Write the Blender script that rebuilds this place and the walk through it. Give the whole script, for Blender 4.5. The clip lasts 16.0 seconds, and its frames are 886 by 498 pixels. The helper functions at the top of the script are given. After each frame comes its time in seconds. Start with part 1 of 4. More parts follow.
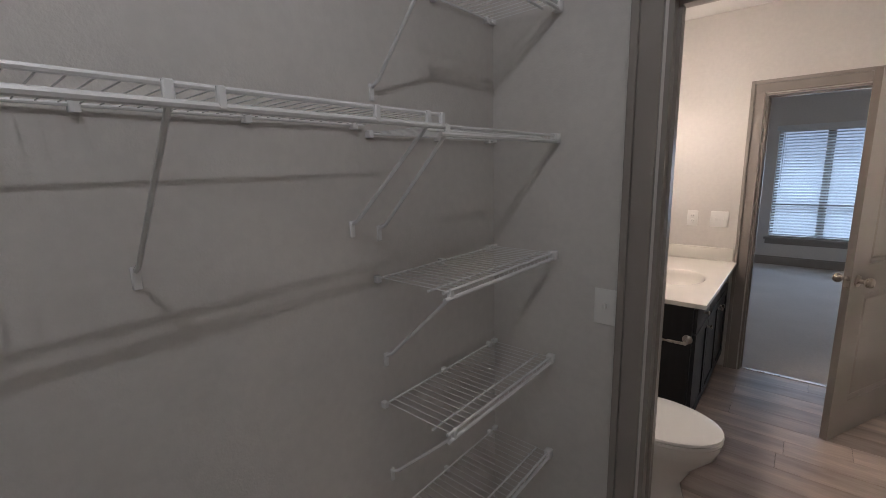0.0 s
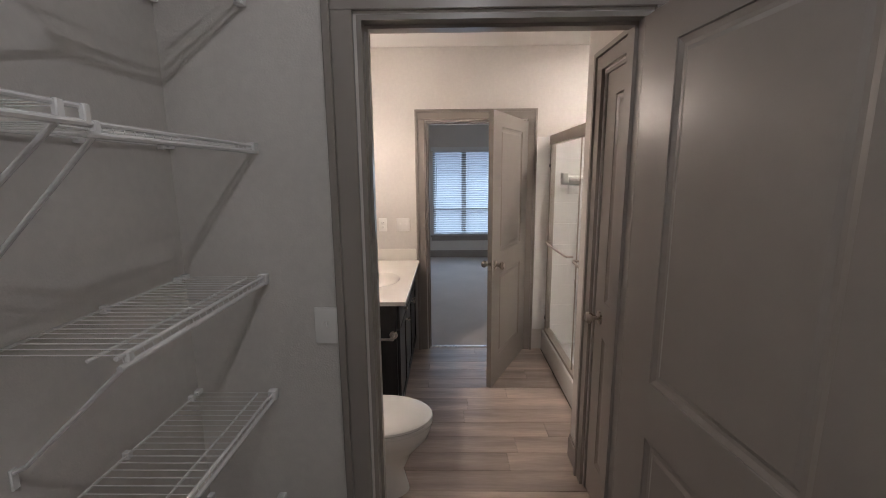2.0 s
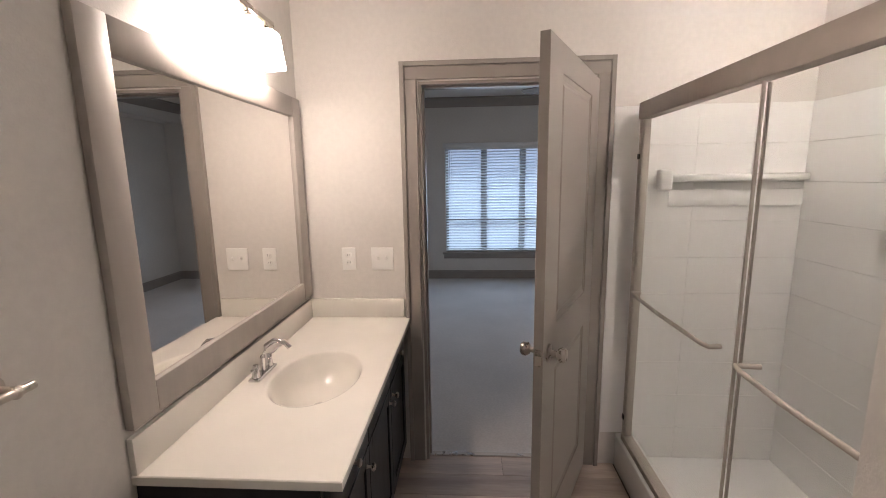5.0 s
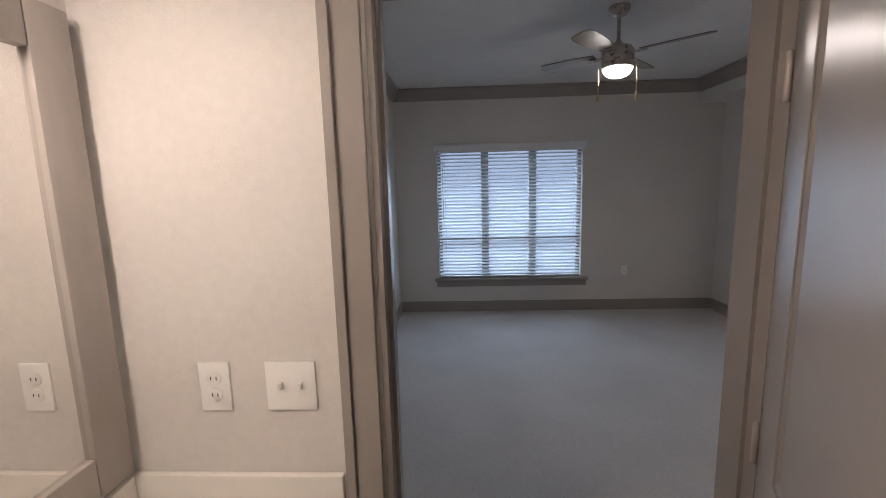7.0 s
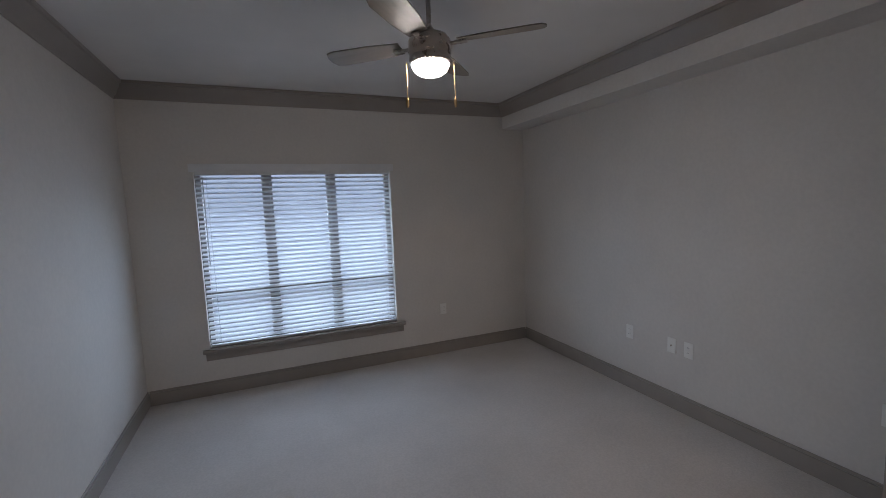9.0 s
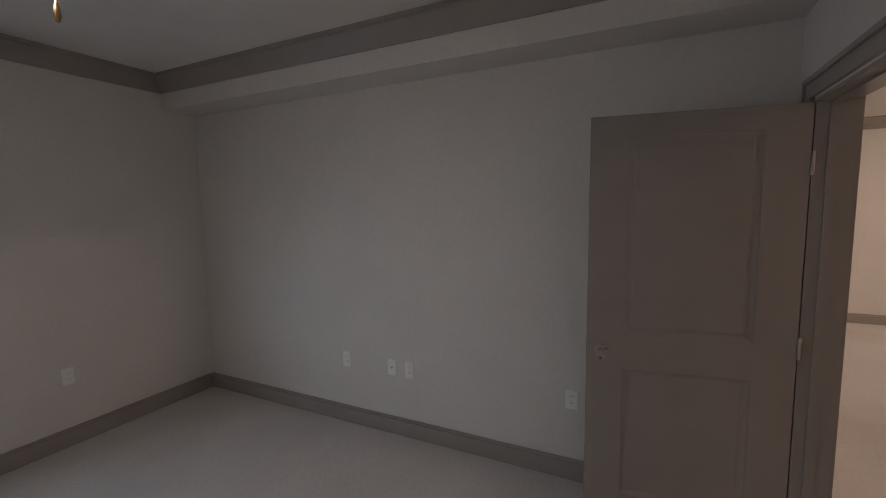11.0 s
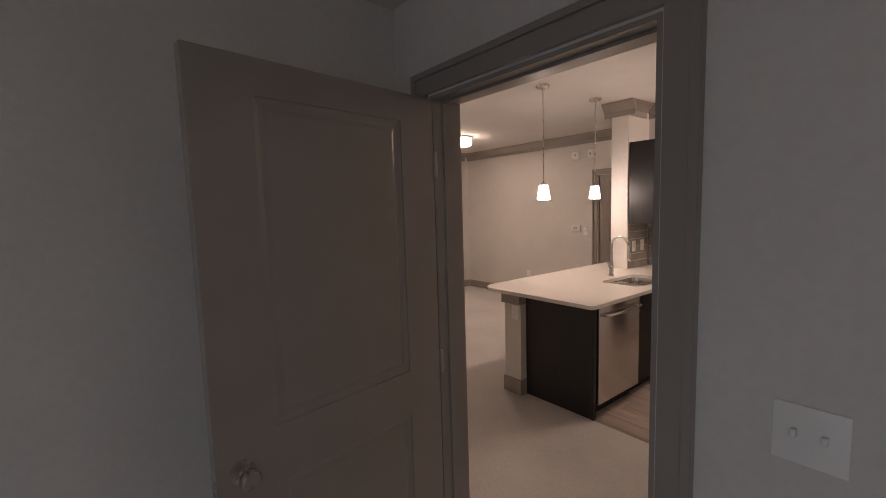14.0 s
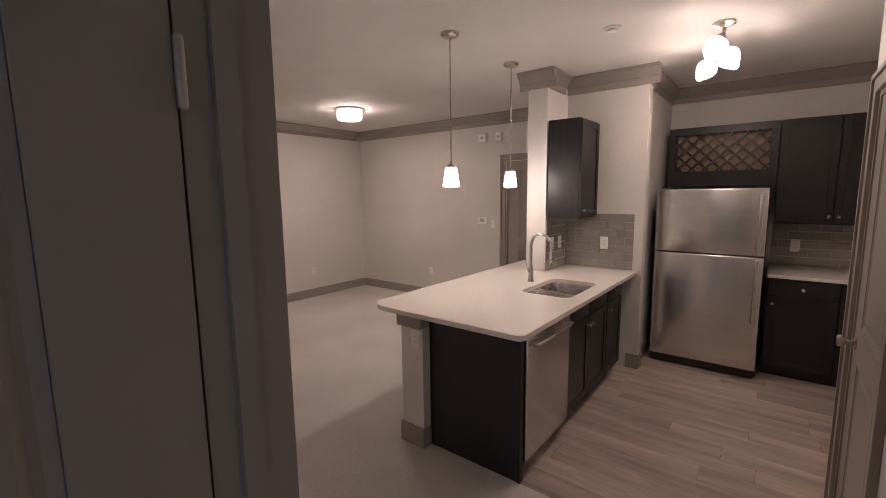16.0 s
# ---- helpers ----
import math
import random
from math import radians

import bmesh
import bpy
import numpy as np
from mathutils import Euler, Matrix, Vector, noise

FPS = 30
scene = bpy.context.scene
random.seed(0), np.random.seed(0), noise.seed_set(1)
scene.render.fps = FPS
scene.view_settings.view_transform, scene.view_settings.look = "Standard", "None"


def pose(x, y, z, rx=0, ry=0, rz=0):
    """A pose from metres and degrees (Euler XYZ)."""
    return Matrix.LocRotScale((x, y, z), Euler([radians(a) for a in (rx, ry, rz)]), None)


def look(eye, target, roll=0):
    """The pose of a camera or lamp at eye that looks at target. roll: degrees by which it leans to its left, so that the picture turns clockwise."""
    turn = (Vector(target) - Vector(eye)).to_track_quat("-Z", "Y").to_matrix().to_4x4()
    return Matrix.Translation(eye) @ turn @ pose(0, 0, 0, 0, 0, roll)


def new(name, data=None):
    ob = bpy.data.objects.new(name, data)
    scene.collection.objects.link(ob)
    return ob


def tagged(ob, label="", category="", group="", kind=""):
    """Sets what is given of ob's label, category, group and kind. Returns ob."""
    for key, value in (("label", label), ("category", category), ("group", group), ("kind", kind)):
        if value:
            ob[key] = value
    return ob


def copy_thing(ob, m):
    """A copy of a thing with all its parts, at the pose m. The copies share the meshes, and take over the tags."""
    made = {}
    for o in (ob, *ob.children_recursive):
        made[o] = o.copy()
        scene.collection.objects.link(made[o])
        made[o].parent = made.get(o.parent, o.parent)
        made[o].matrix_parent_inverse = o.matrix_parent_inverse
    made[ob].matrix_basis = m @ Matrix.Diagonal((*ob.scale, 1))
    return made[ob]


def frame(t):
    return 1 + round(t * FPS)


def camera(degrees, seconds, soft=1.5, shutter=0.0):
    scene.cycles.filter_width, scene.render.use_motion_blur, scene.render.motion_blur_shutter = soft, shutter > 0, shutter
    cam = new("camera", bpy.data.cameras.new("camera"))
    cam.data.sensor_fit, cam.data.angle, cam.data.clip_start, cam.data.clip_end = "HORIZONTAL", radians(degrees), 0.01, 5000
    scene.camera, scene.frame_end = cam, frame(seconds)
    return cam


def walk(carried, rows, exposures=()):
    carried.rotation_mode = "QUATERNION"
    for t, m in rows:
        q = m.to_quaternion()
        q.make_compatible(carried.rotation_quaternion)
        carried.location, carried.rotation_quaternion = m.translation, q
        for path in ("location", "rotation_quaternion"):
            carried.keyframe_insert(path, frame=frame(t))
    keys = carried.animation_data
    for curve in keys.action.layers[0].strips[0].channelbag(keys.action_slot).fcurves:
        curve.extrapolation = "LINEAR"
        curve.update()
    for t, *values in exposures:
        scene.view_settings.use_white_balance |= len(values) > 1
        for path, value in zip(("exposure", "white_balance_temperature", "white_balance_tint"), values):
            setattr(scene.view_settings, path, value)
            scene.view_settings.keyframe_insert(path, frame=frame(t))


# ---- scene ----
cam = camera(92.3, 16.0, soft=0.9)
PATH = [
    (0, (0.273, -3.798, 1.599), (-1.003, -2.305, 1.226), -1.6),
    (0.5, (0.238, -3.821, 1.603), (-0.63, -2.059, 1.225), -1.5),
    (1, (0.214, -3.848, 1.606), (-0.206, -1.93, 1.229), -1.2),
    (1.5, (0.189, -3.832, 1.613), (0.06, -1.871, 1.245), -0.9),
    (2, (0.2, -3.721, 1.611), (0.168, -1.753, 1.257), -0.5),
    (2.5, (0.232, -3.509, 1.604), (0.251, -1.539, 1.26), -0.3),
    (3, (0.242, -3.295, 1.585), (0.28, -1.325, 1.243), 0.1),
    (3.5, (0.248, -3.03, 1.582), (0.273, -1.059, 1.242), 0.4),
    (4, (0.246, -2.78, 1.573), (0.225, -0.809, 1.236), 0.5),
    (4.2, (0.246, -2.67, 1.575), (0.18, -0.7, 1.236), 0.5),
    (6.5, (0.211, -1.192, 1.586), (0.067, 0.778, 1.273), -1.4),
    (7, (0.187, -0.901, 1.609), (0.094, 1.074, 1.307), -1.5),
    (7.5, (0.215, -0.61, 1.621), (0.207, 1.37, 1.336), -1.7),
    (8, (0.272, -0.295, 1.655), (0.454, 1.678, 1.383), -2.0),
    (8.5, (0.328, -0.103, 1.615), (0.789, 1.83, 1.392), -2.2),
    (9, (0.42, 0.097, 1.653), (1.186, 1.932, 1.44), -2.2),
    (9.5, (0.535, 0.256, 1.617), (1.572, 1.958, 1.447), -2.2),
    (10, (0.637, 0.375, 1.655), (1.905, 1.912, 1.492), -2.2),
    (12.3, (0.96, 1.086, 1.651), (2.937, 0.846, 1.468), -1.6),
    (12.5, (1.019, 1.106, 1.653), (2.977, 0.735, 1.482), -2.5),
    (13, (1.242, 1.176, 1.617), (3.089, 0.428, 1.451), -2.7),
    (13.5, (1.466, 1.186, 1.621), (3.166, 0.147, 1.445), -2.5),
    (14, (1.686, 1.158, 1.636), (3.244, -0.081, 1.44), -1.7),
    (14.5, (1.89, 1.046, 1.626), (3.388, -0.261, 1.413), -1.1),
    (15, (2.062, 0.839, 1.63), (3.479, -0.553, 1.395), -0.7),
    (15.5, (2.221, 0.601, 1.635), (3.52, -0.898, 1.38), -0.5),
    (16, (2.356, 0.391, 1.636), (3.583, -1.166, 1.374), -0.7),
]
EXPOSURES = [(0, 1.8, 6300, 14), (2, 1.9, 6400, 14), (4, 2.0, 6450, 15), (6.3, 1.9, 6450, 15), (7.5, 1.8, 6500, 16), (8.3, 1.85, 6500, 16), (10, 1.85, 6850, 17), (12.3, 1.62, 7300, 20), (14, 1.5, 7150, 20), (16, 1.46, 6550, 18)]
walk(cam, [(t, look(eye, target, roll)) for t, eye, target, roll in PATH], EXPOSURES)


# ---- world and lights ----
world = bpy.data.worlds.new("world")
scene.world = world
world.use_nodes = True
wn = world.node_tree
sky = wn.nodes.new("ShaderNodeTexSky")
sky.sky_type, sky.sun_disc = "NISHITA", False
sky.sun_elevation, sky.sun_rotation = radians(52), radians(200)
sky.dust_density, sky.air_density, sky.ozone_density = 0.1, 1.3, 5.0
wn.links.new(sky.outputs[0], wn.nodes["Background"].inputs[0])
wn.nodes["Background"].inputs[1].default_value = 0.055

sun = new("sun", bpy.data.lights.new("sun", "SUN"))
sun.data.energy, sun.data.angle, sun.data.color = 0.5, radians(25), (1.0, 0.96, 0.9)
sun.matrix_world = look((0, 0, 20), (-5.3, 14.5, 0.2))


def lamp(name, kind, place, energy, color, size=0.1):
    ob = new(name, bpy.data.lights.new(name, kind))
    ob.data.energy, ob.data.color = energy, color
    if kind == "AREA":
        ob.data.size = size
    else:
        ob.data.shadow_soft_size = size
    ob.location = place
    return ob


window_sky = lamp("window_sky", "AREA", (0.765, 4.62, 1.1), 9.0, (0.58, 0.77, 1.0), 1.8)
window_sky.data.shape, window_sky.data.size_y = "RECTANGLE", 1.35
window_sky.rotation_euler = (radians(-90), 0, 0)

# the closet's bare bulb, whose small bright filament draws the shelves' shadows on the walls
lamp("closet_bulb", "POINT", (0.32, -3.75, 2.61), 2.4, (0.95, 0.965, 0.99), 0.008)


# ---- materials ----
def mat(name, color, rough=0.5, metal=0.0, var=0.08, scale=6.0, bump=0.0, bump_scale=200.0, spread=0.0, stretch=(1, 1, 1), fine=0.0, fine_scale=300.0):
    m = bpy.data.materials.new(name)
    m.use_nodes = True
    nt = m.node_tree
    b = nt.nodes["Principled BSDF"]
    b.inputs["Roughness"].default_value, b.inputs["Metallic"].default_value = rough, metal
    tc = nt.nodes.new("ShaderNodeTexCoord")
    mp = nt.nodes.new("ShaderNodeMapping")
    mp.inputs["Scale"].default_value = stretch
    nt.links.new(tc.outputs["Object"], mp.inputs[0])
    if spread:
        rnd, far = nt.nodes.new("ShaderNodeObjectInfo"), nt.nodes.new("ShaderNodeVectorMath")
        far.operation = "SCALE"
        far.inputs[0].default_value = (37.0, 53.0, 11.0)
        nt.links.new(rnd.outputs["Random"], far.inputs["Scale"])
        nt.links.new(far.outputs[0], mp.inputs["Location"])
    n1 = nt.nodes.new("ShaderNodeTexNoise")
    n1.inputs["Scale"].default_value, n1.inputs["Detail"].default_value = scale, 6
    nt.links.new(mp.outputs[0], n1.inputs["Vector"])
    ramp = nt.nodes.new("ShaderNodeMapRange")
    ramp.inputs["From Min"].default_value, ramp.inputs["From Max"].default_value = 0.3, 0.7
    ramp.inputs["To Min"].default_value, ramp.inputs["To Max"].default_value = 1 - var, 1 + var
    nt.links.new(n1.outputs["Fac"], ramp.inputs["Value"])
    mul = nt.nodes.new("ShaderNodeMix")
    mul.data_type, mul.blend_type = "RGBA", "MULTIPLY"
    mul.inputs["Factor"].default_value = 1.0
    mul.inputs["A"].default_value = (*color, 1)
    nt.links.new(ramp.outputs[0], mul.inputs["B"])
    last = mul.outputs["Result"]
    if fine:
        n3, r3, m3 = nt.nodes.new("ShaderNodeTexNoise"), nt.nodes.new("ShaderNodeMapRange"), nt.nodes.new("ShaderNodeMix")
        n3.inputs["Scale"].default_value, n3.inputs["Detail"].default_value = fine_scale, 3
        nt.links.new(mp.outputs[0], n3.inputs["Vector"])
        r3.inputs["From Min"].default_value, r3.inputs["From Max"].default_value = 0.35, 0.65
        r3.inputs["To Min"].default_value, r3.inputs["To Max"].default_value = 1 - fine, 1 + fine
        nt.links.new(n3.outputs["Fac"], r3.inputs["Value"])
        m3.data_type, m3.blend_type = "RGBA", "MULTIPLY"
        m3.inputs["Factor"].default_value = 1.0
        nt.links.new(last, m3.inputs["A"])
        nt.links.new(r3.outputs[0], m3.inputs["B"])
        last = m3.outputs["Result"]
    if spread:
        info = nt.nodes.new("ShaderNodeObjectInfo")
        hs = nt.nodes.new("ShaderNodeMapRange")
        hs.inputs["To Min"].default_value, hs.inputs["To Max"].default_value = 1 - spread, 1 + spread
        nt.links.new(info.outputs["Random"], hs.inputs["Value"])
        mul2 = nt.nodes.new("ShaderNodeMix")
        mul2.data_type, mul2.blend_type = "RGBA", "MULTIPLY"
        mul2.inputs["Factor"].default_value = 1.0
        nt.links.new(last, mul2.inputs["A"])
        nt.links.new(hs.outputs[0], mul2.inputs["B"])
        last = mul2.outputs["Result"]
    nt.links.new(last, b.inputs["Base Color"])
    rr = nt.nodes.new("ShaderNodeMapRange")
    rr.inputs["To Min"].default_value, rr.inputs["To Max"].default_value = rough * 0.85, min(1, rough * 1.15)
    nt.links.new(n1.outputs["Fac"], rr.inputs["Value"])
    nt.links.new(rr.outputs[0], b.inputs["Roughness"])
    if bump:
        n2 = nt.nodes.new("ShaderNodeTexNoise")
        n2.inputs["Scale"].default_value, n2.inputs["Detail"].default_value = bump_scale, 4
        nt.links.new(mp.outputs[0], n2.inputs["Vector"])
        bp = nt.nodes.new("ShaderNodeBump")
        bp.inputs["Strength"].default_value, bp.inputs["Distance"].default_value = bump, 0.004
        nt.links.new(n2.outputs["Fac"], bp.inputs["Height"])
        nt.links.new(bp.outputs[0], b.inputs["Normal"])
    return m


def glow(name, color, strength):
    m = bpy.data.materials.new(name)
    m.use_nodes = True
    b = m.node_tree.nodes["Principled BSDF"]
    b.inputs["Base Color"].default_value = (0.9, 0.9, 0.88, 1)
    b.inputs["Roughness"].default_value = 0.3
    b.inputs["Emission Color"].default_value = (*color, 1)
    b.inputs["Emission Strength"].default_value = strength
    return m


def glass(name, gloss):
    """Thin clear sheet: light goes straight through, with a faint mirror gloss."""
    m = bpy.data.materials.new(name)
    m.use_nodes = True
    nt = m.node_tree
    nt.nodes.remove(nt.nodes["Principled BSDF"])
    clear, shine, mix = nt.nodes.new("ShaderNodeBsdfTransparent"), nt.nodes.new("ShaderNodeBsdfGlossy"), nt.nodes.new("ShaderNodeMixShader")
    clear.inputs["Color"].default_value = (0.97, 0.98, 0.975, 1)
    shine.inputs["Roughness"].default_value = 0.02
    mix.inputs[0].default_value = gloss
    nt.links.new(clear.outputs[0], mix.inputs[1])
    nt.links.new(shine.outputs[0], mix.inputs[2])
    nt.links.new(mix.outputs[0], nt.nodes["Material Output"].inputs["Surface"])
    return m


M_WALL = mat("wall_paint", (0.70, 0.67, 0.635), 0.6, var=0.03, scale=2.5, bump=0.2, bump_scale=170, fine=0.02, fine_scale=40)
M_CEIL = mat("ceiling_paint", (0.76, 0.74, 0.715), 0.8, var=0.03, scale=3, bump=0.25, bump_scale=140)
M_TRIM = mat("trim_paint", (0.325, 0.293, 0.265), 0.32, var=0.05, scale=4, bump=0.04, bump_scale=120)
M_CARPET = mat("carpet_pile", (0.64, 0.605, 0.58), 0.95, var=0.07, scale=1.6, bump=1.0, bump_scale=260, fine=0.05, fine_scale=75)
M_PLANK = mat("vinyl_plank", (0.43, 0.35, 0.303), 0.36, var=0.34, scale=5, bump=0.08, bump_scale=40, spread=0.16, stretch=(0.22, 1.8, 1), fine=0.07, fine_scale=45)
M_GAP = mat("plank_joint", (0.08, 0.07, 0.06), 0.8)
M_WHITE = mat("white_enamel", (0.78, 0.77, 0.74), 0.35, var=0.02)
M_PLATE = mat("white_plastic", (0.87, 0.86, 0.83), 0.3, var=0.01)
M_PORC = mat("porcelain", (0.80, 0.79, 0.76), 0.08, var=0.01)
M_CUBE = mat("cultured_marble", (0.80, 0.77, 0.71), 0.15, var=0.03, scale=5)
M_QUARTZ = mat("quartz", (0.74, 0.70, 0.65), 0.18, var=0.05, scale=60)
M_ESP = mat("espresso_wood", (0.0135, 0.0122, 0.0128), 0.40, var=0.25, scale=7, bump=0.06, bump_scale=40, stretch=(4, 4, 0.6))
M_HINGE = mat("satin_hinge", (0.52, 0.47, 0.43), 0.42, 0.4, var=0.08, scale=40)
M_NICKEL = mat("brushed_nickel", (0.52, 0.47, 0.42), 0.28, 1.0, var=0.05, scale=30)
M_CHROME = mat("chrome", (0.75, 0.75, 0.76), 0.08, 1.0, var=0.02)
M_STEEL = mat("stainless_steel", (0.70, 0.68, 0.67), 0.25, 1.0, var=0.06, scale=3, bump=0.05, bump_scale=90, stretch=(0.3, 0.3, 18))
for node in M_STEEL.node_tree.nodes:
    if node.type == "BSDF_PRINCIPLED":
        node.inputs["Anisotropic"].default_value = 0.75
        node.inputs["Anisotropic Rotation"].default_value = 0.25
M_SINK = mat("sink_steel", (0.72, 0.70, 0.69), 0.2, 1.0, var=0.05, scale=20)
M_SATIN = mat("satin_nickel_frame", (0.46, 0.41, 0.365), 0.5, 0.35, var=0.04, scale=20)
M_DARK = mat("dark_rubber", (0.02, 0.02, 0.02), 0.5)
M_WIRE = mat("white_wire", (0.88, 0.88, 0.87), 0.25, var=0.02)
M_SHOWER = mat("shower_acrylic", (0.88, 0.875, 0.86), 0.2, var=0.02, scale=3)
M_MIRROR = mat("mirror_silver", (0.86, 0.85, 0.83), 0.01, 1.0, var=0.0)
M_MFRAME = mat("mirror_frame_wood", (0.42, 0.385, 0.35), 0.38, var=0.07, scale=10, bump=0.05, bump_scale=50, stretch=(2, 2, 0.4))
M_BLIND = mat("blind_slat", (0.78, 0.79, 0.80), 0.4, var=0.02)
M_WINF = mat("window_vinyl", (0.34, 0.32, 0.30), 0.45, var=0.04)
M_TILE = mat("subway_tile", (0.30, 0.275, 0.25), 0.12, var=0.08, scale=12, spread=0.10)
M_GROUT = mat("grout", (0.50, 0.47, 0.43), 0.9)
M_BRASS = mat("bulb_brass", (0.55, 0.36, 0.18), 0.3, 1.0)
M_BLADE = mat("fan_blade", (0.20, 0.17, 0.14), 0.45, var=0.2, scale=8, stretch=(0.5, 4, 1))
M_SHOWGLASS = glass("shower_glass", 0.04)
M_PANE = glass("window_glass", 0.04)
M_BULBWARM = glow("vanity_shade_glow", (1.0, 0.86, 0.75), 3.6)
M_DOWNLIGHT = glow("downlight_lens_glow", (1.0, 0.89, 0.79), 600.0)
M_VANOPEN = glow("vanity_bulb_glow", (1.0, 0.83, 0.70), 22.0)
M_PENDOPEN = glow("pendant_bulb_glow", (1.0, 0.84, 0.72), 44.0)
M_SPOTOPEN = glow("spot_bulb_glow", (1.0, 0.82, 0.69), 315.0)
M_DRUMOPEN = glow("drum_diffuser_glow", (1.0, 0.82, 0.69), 29.0)
M_PEND = glow("pendant_shade_glow", (1.0, 0.87, 0.78), 12.5)
M_SPOT = glow("spot_shade_glow", (1.0, 0.84, 0.73), 2.7)
M_DRUM = glow("drum_shade_glow", (1.0, 0.84, 0.73), 7.6)
M_FANLIGHT = glow("fan_bowl_glow", (1.0, 0.95, 0.88), 14.0)
M_CLOSET = glow("closet_bulb_glow", (0.98, 0.97, 0.97), 6.0)


# ---- mesh helpers ----
def box(bm, x0, x1, y0, y1, z0, z1):
    vs = [bm.verts.new(p) for p in ((x0, y0, z0), (x1, y0, z0), (x1, y1, z0), (x0, y1, z0), (x0, y0, z1), (x1, y0, z1), (x1, y1, z1), (x0, y1, z1))]
    for f in ((0, 3, 2, 1), (4, 5, 6, 7), (0, 1, 5, 4), (1, 2, 6, 5), (2, 3, 7, 6), (3, 0, 4, 7)):
        bm.faces.new([vs[i] for i in f])
    return vs


def boxes(*specs, bevel=0.0, seg=2):
    bm = bmesh.new()
    for s in specs:
        box(bm, *s)
    if bevel:
        bmesh.ops.bevel(bm, geom=bm.edges[:], offset=bevel, segments=seg, affect="EDGES", profile=0.5)
    return bm


def lathe(profile, n=24, bm=None, at=(0, 0, 0), axis="z"):
    """A body turned from (radius, height) pairs round an axis through at."""
    bm = bm or bmesh.new()
    rings = []
    for r, h in profile:
        ring = []
        for i in range(n):
            a = 2 * math.pi * i / n
            c, s = max(r, 1e-4) * math.cos(a), max(r, 1e-4) * math.sin(a)
            p = {"z": (c, s, h), "x": (h, c, s), "y": (s, h, c)}[axis]
            ring.append(bm.verts.new((p[0] + at[0], p[1] + at[1], p[2] + at[2])))
        rings.append(ring)
    for a, b in zip(rings, rings[1:]):
        for i in range(n):
            bm.faces.new((a[i], a[(i + 1) % n], b[(i + 1) % n], b[i]))
    bm.faces.new(rings[0][::-1])
    bm.faces.new(rings[-1])
    return bm


def tube(points, r, n=8, bm=None):
    """A round bar along a line of points."""
    bm = bm or bmesh.new()
    pts = [Vector(p) for p in points]
    rings = []
    for i, p in enumerate(pts):
        d = (pts[min(i + 1, len(pts) - 1)] - pts[max(i - 1, 0)]).normalized()
        u = d.cross(Vector((0, 0, 1)) if abs(d.z) < 0.9 else Vector((1, 0, 0))).normalized()
        v = d.cross(u)
        rings.append([bm.verts.new(p + r * (math.cos(2 * math.pi * k / n) * u + math.sin(2 * math.pi * k / n) * v)) for k in range(n)])
    for a, b in zip(rings, rings[1:]):
        for k in range(n):
            bm.faces.new((a[k], a[(k + 1) % n], b[(k + 1) % n], b[k]))
    bm.faces.new(rings[0][::-1])
    bm.faces.new(rings[-1])
    return bm


def loft(rings, bm=None):
    """A closed skin through rings of points, capped at both ends."""
    bm = bm or bmesh.new()
    vs = [[bm.verts.new(p) for p in ring] for ring in rings]
    n = len(vs[0])
    for a, b in zip(vs, vs[1:]):
        for i in range(n):
            bm.faces.new((a[i], a[(i + 1) % n], b[(i + 1) % n], b[i]))
    bm.faces.new(vs[0][::-1])
    bm.faces.new(vs[-1])
    return bm


def rounded(x0, x1, y0, y1, r, z, n=6):
    pts = []
    for cx, cy, a0, rr in ((x1, y1, 0, r[0]), (x0, y1, 90, r[1]), (x0, y0, 180, r[2]), (x1, y0, 270, r[3])):
        sx, sy = (-1 if cx == x1 else 1), (-1 if cy == y1 else 1)
        for k in range(n + 1):
            a = radians(a0 + 90 * k / n)
            pts.append((cx + sx * rr + rr * math.cos(a), cy + sy * rr + rr * math.sin(a), z))
    return pts


def mesh_of(name, bm, material, smooth=False):
    bmesh.ops.recalc_face_normals(bm, faces=bm.faces[:])
    me = bpy.data.meshes.new(name)
    bm.to_mesh(me)
    bm.free()
    me.materials.append(material)
    if smooth:
        me.shade_auto_smooth(angle=radians(40)) if hasattr(me, "shade_auto_smooth") else me.shade_smooth()
    return me


def smooth_by_angle(me, deg=40):
    me.shade_smooth()
    me.set_sharp_from_angle(angle=radians(deg))


def part(name, bm, material, parent=None, label="", smooth=True):
    me = mesh_of(name, bm, material)
    if smooth:
        smooth_by_angle(me)
    ob = new(name, me)
    if parent:
        ob.parent = parent
    return tagged(ob, label)


def thing(name, label, category, m=None, group=""):
    ob = new(name)
    ob.empty_display_size = 0.1
    if m is not None:
        ob.matrix_world = m
    return tagged(ob, label, category, group)


def structure(name, bm, material, label, smooth=False):
    return tagged(part(name, bm, material, None, label, smooth), kind="structure")


# ---- plan ----
XW, XE = -0.615, 3.245          # bedroom side walls
YB = 0.14                       # bedroom face of the wall shared with bath and living room
YN = 4.35                       # window wall
CEIL = 2.72
CEILK, CEILB = 2.68, 2.625       # lower ceilings of living room and kitchen, and of the bath
CL0, CL1 = -2.46, -2.34         # closet door wall
XR, XS = 0.885, 1.05            # linen wall face, shower front
XK0, XK1 = 1.86, 2.045          # wall between shower and kitchen
YK, YL = -4.82, -4.68           # kitchen and living far walls
XF = 8.15
DOOR_H = 2.04
LIV_H = 2.058                   # the bedroom to living door is a little taller


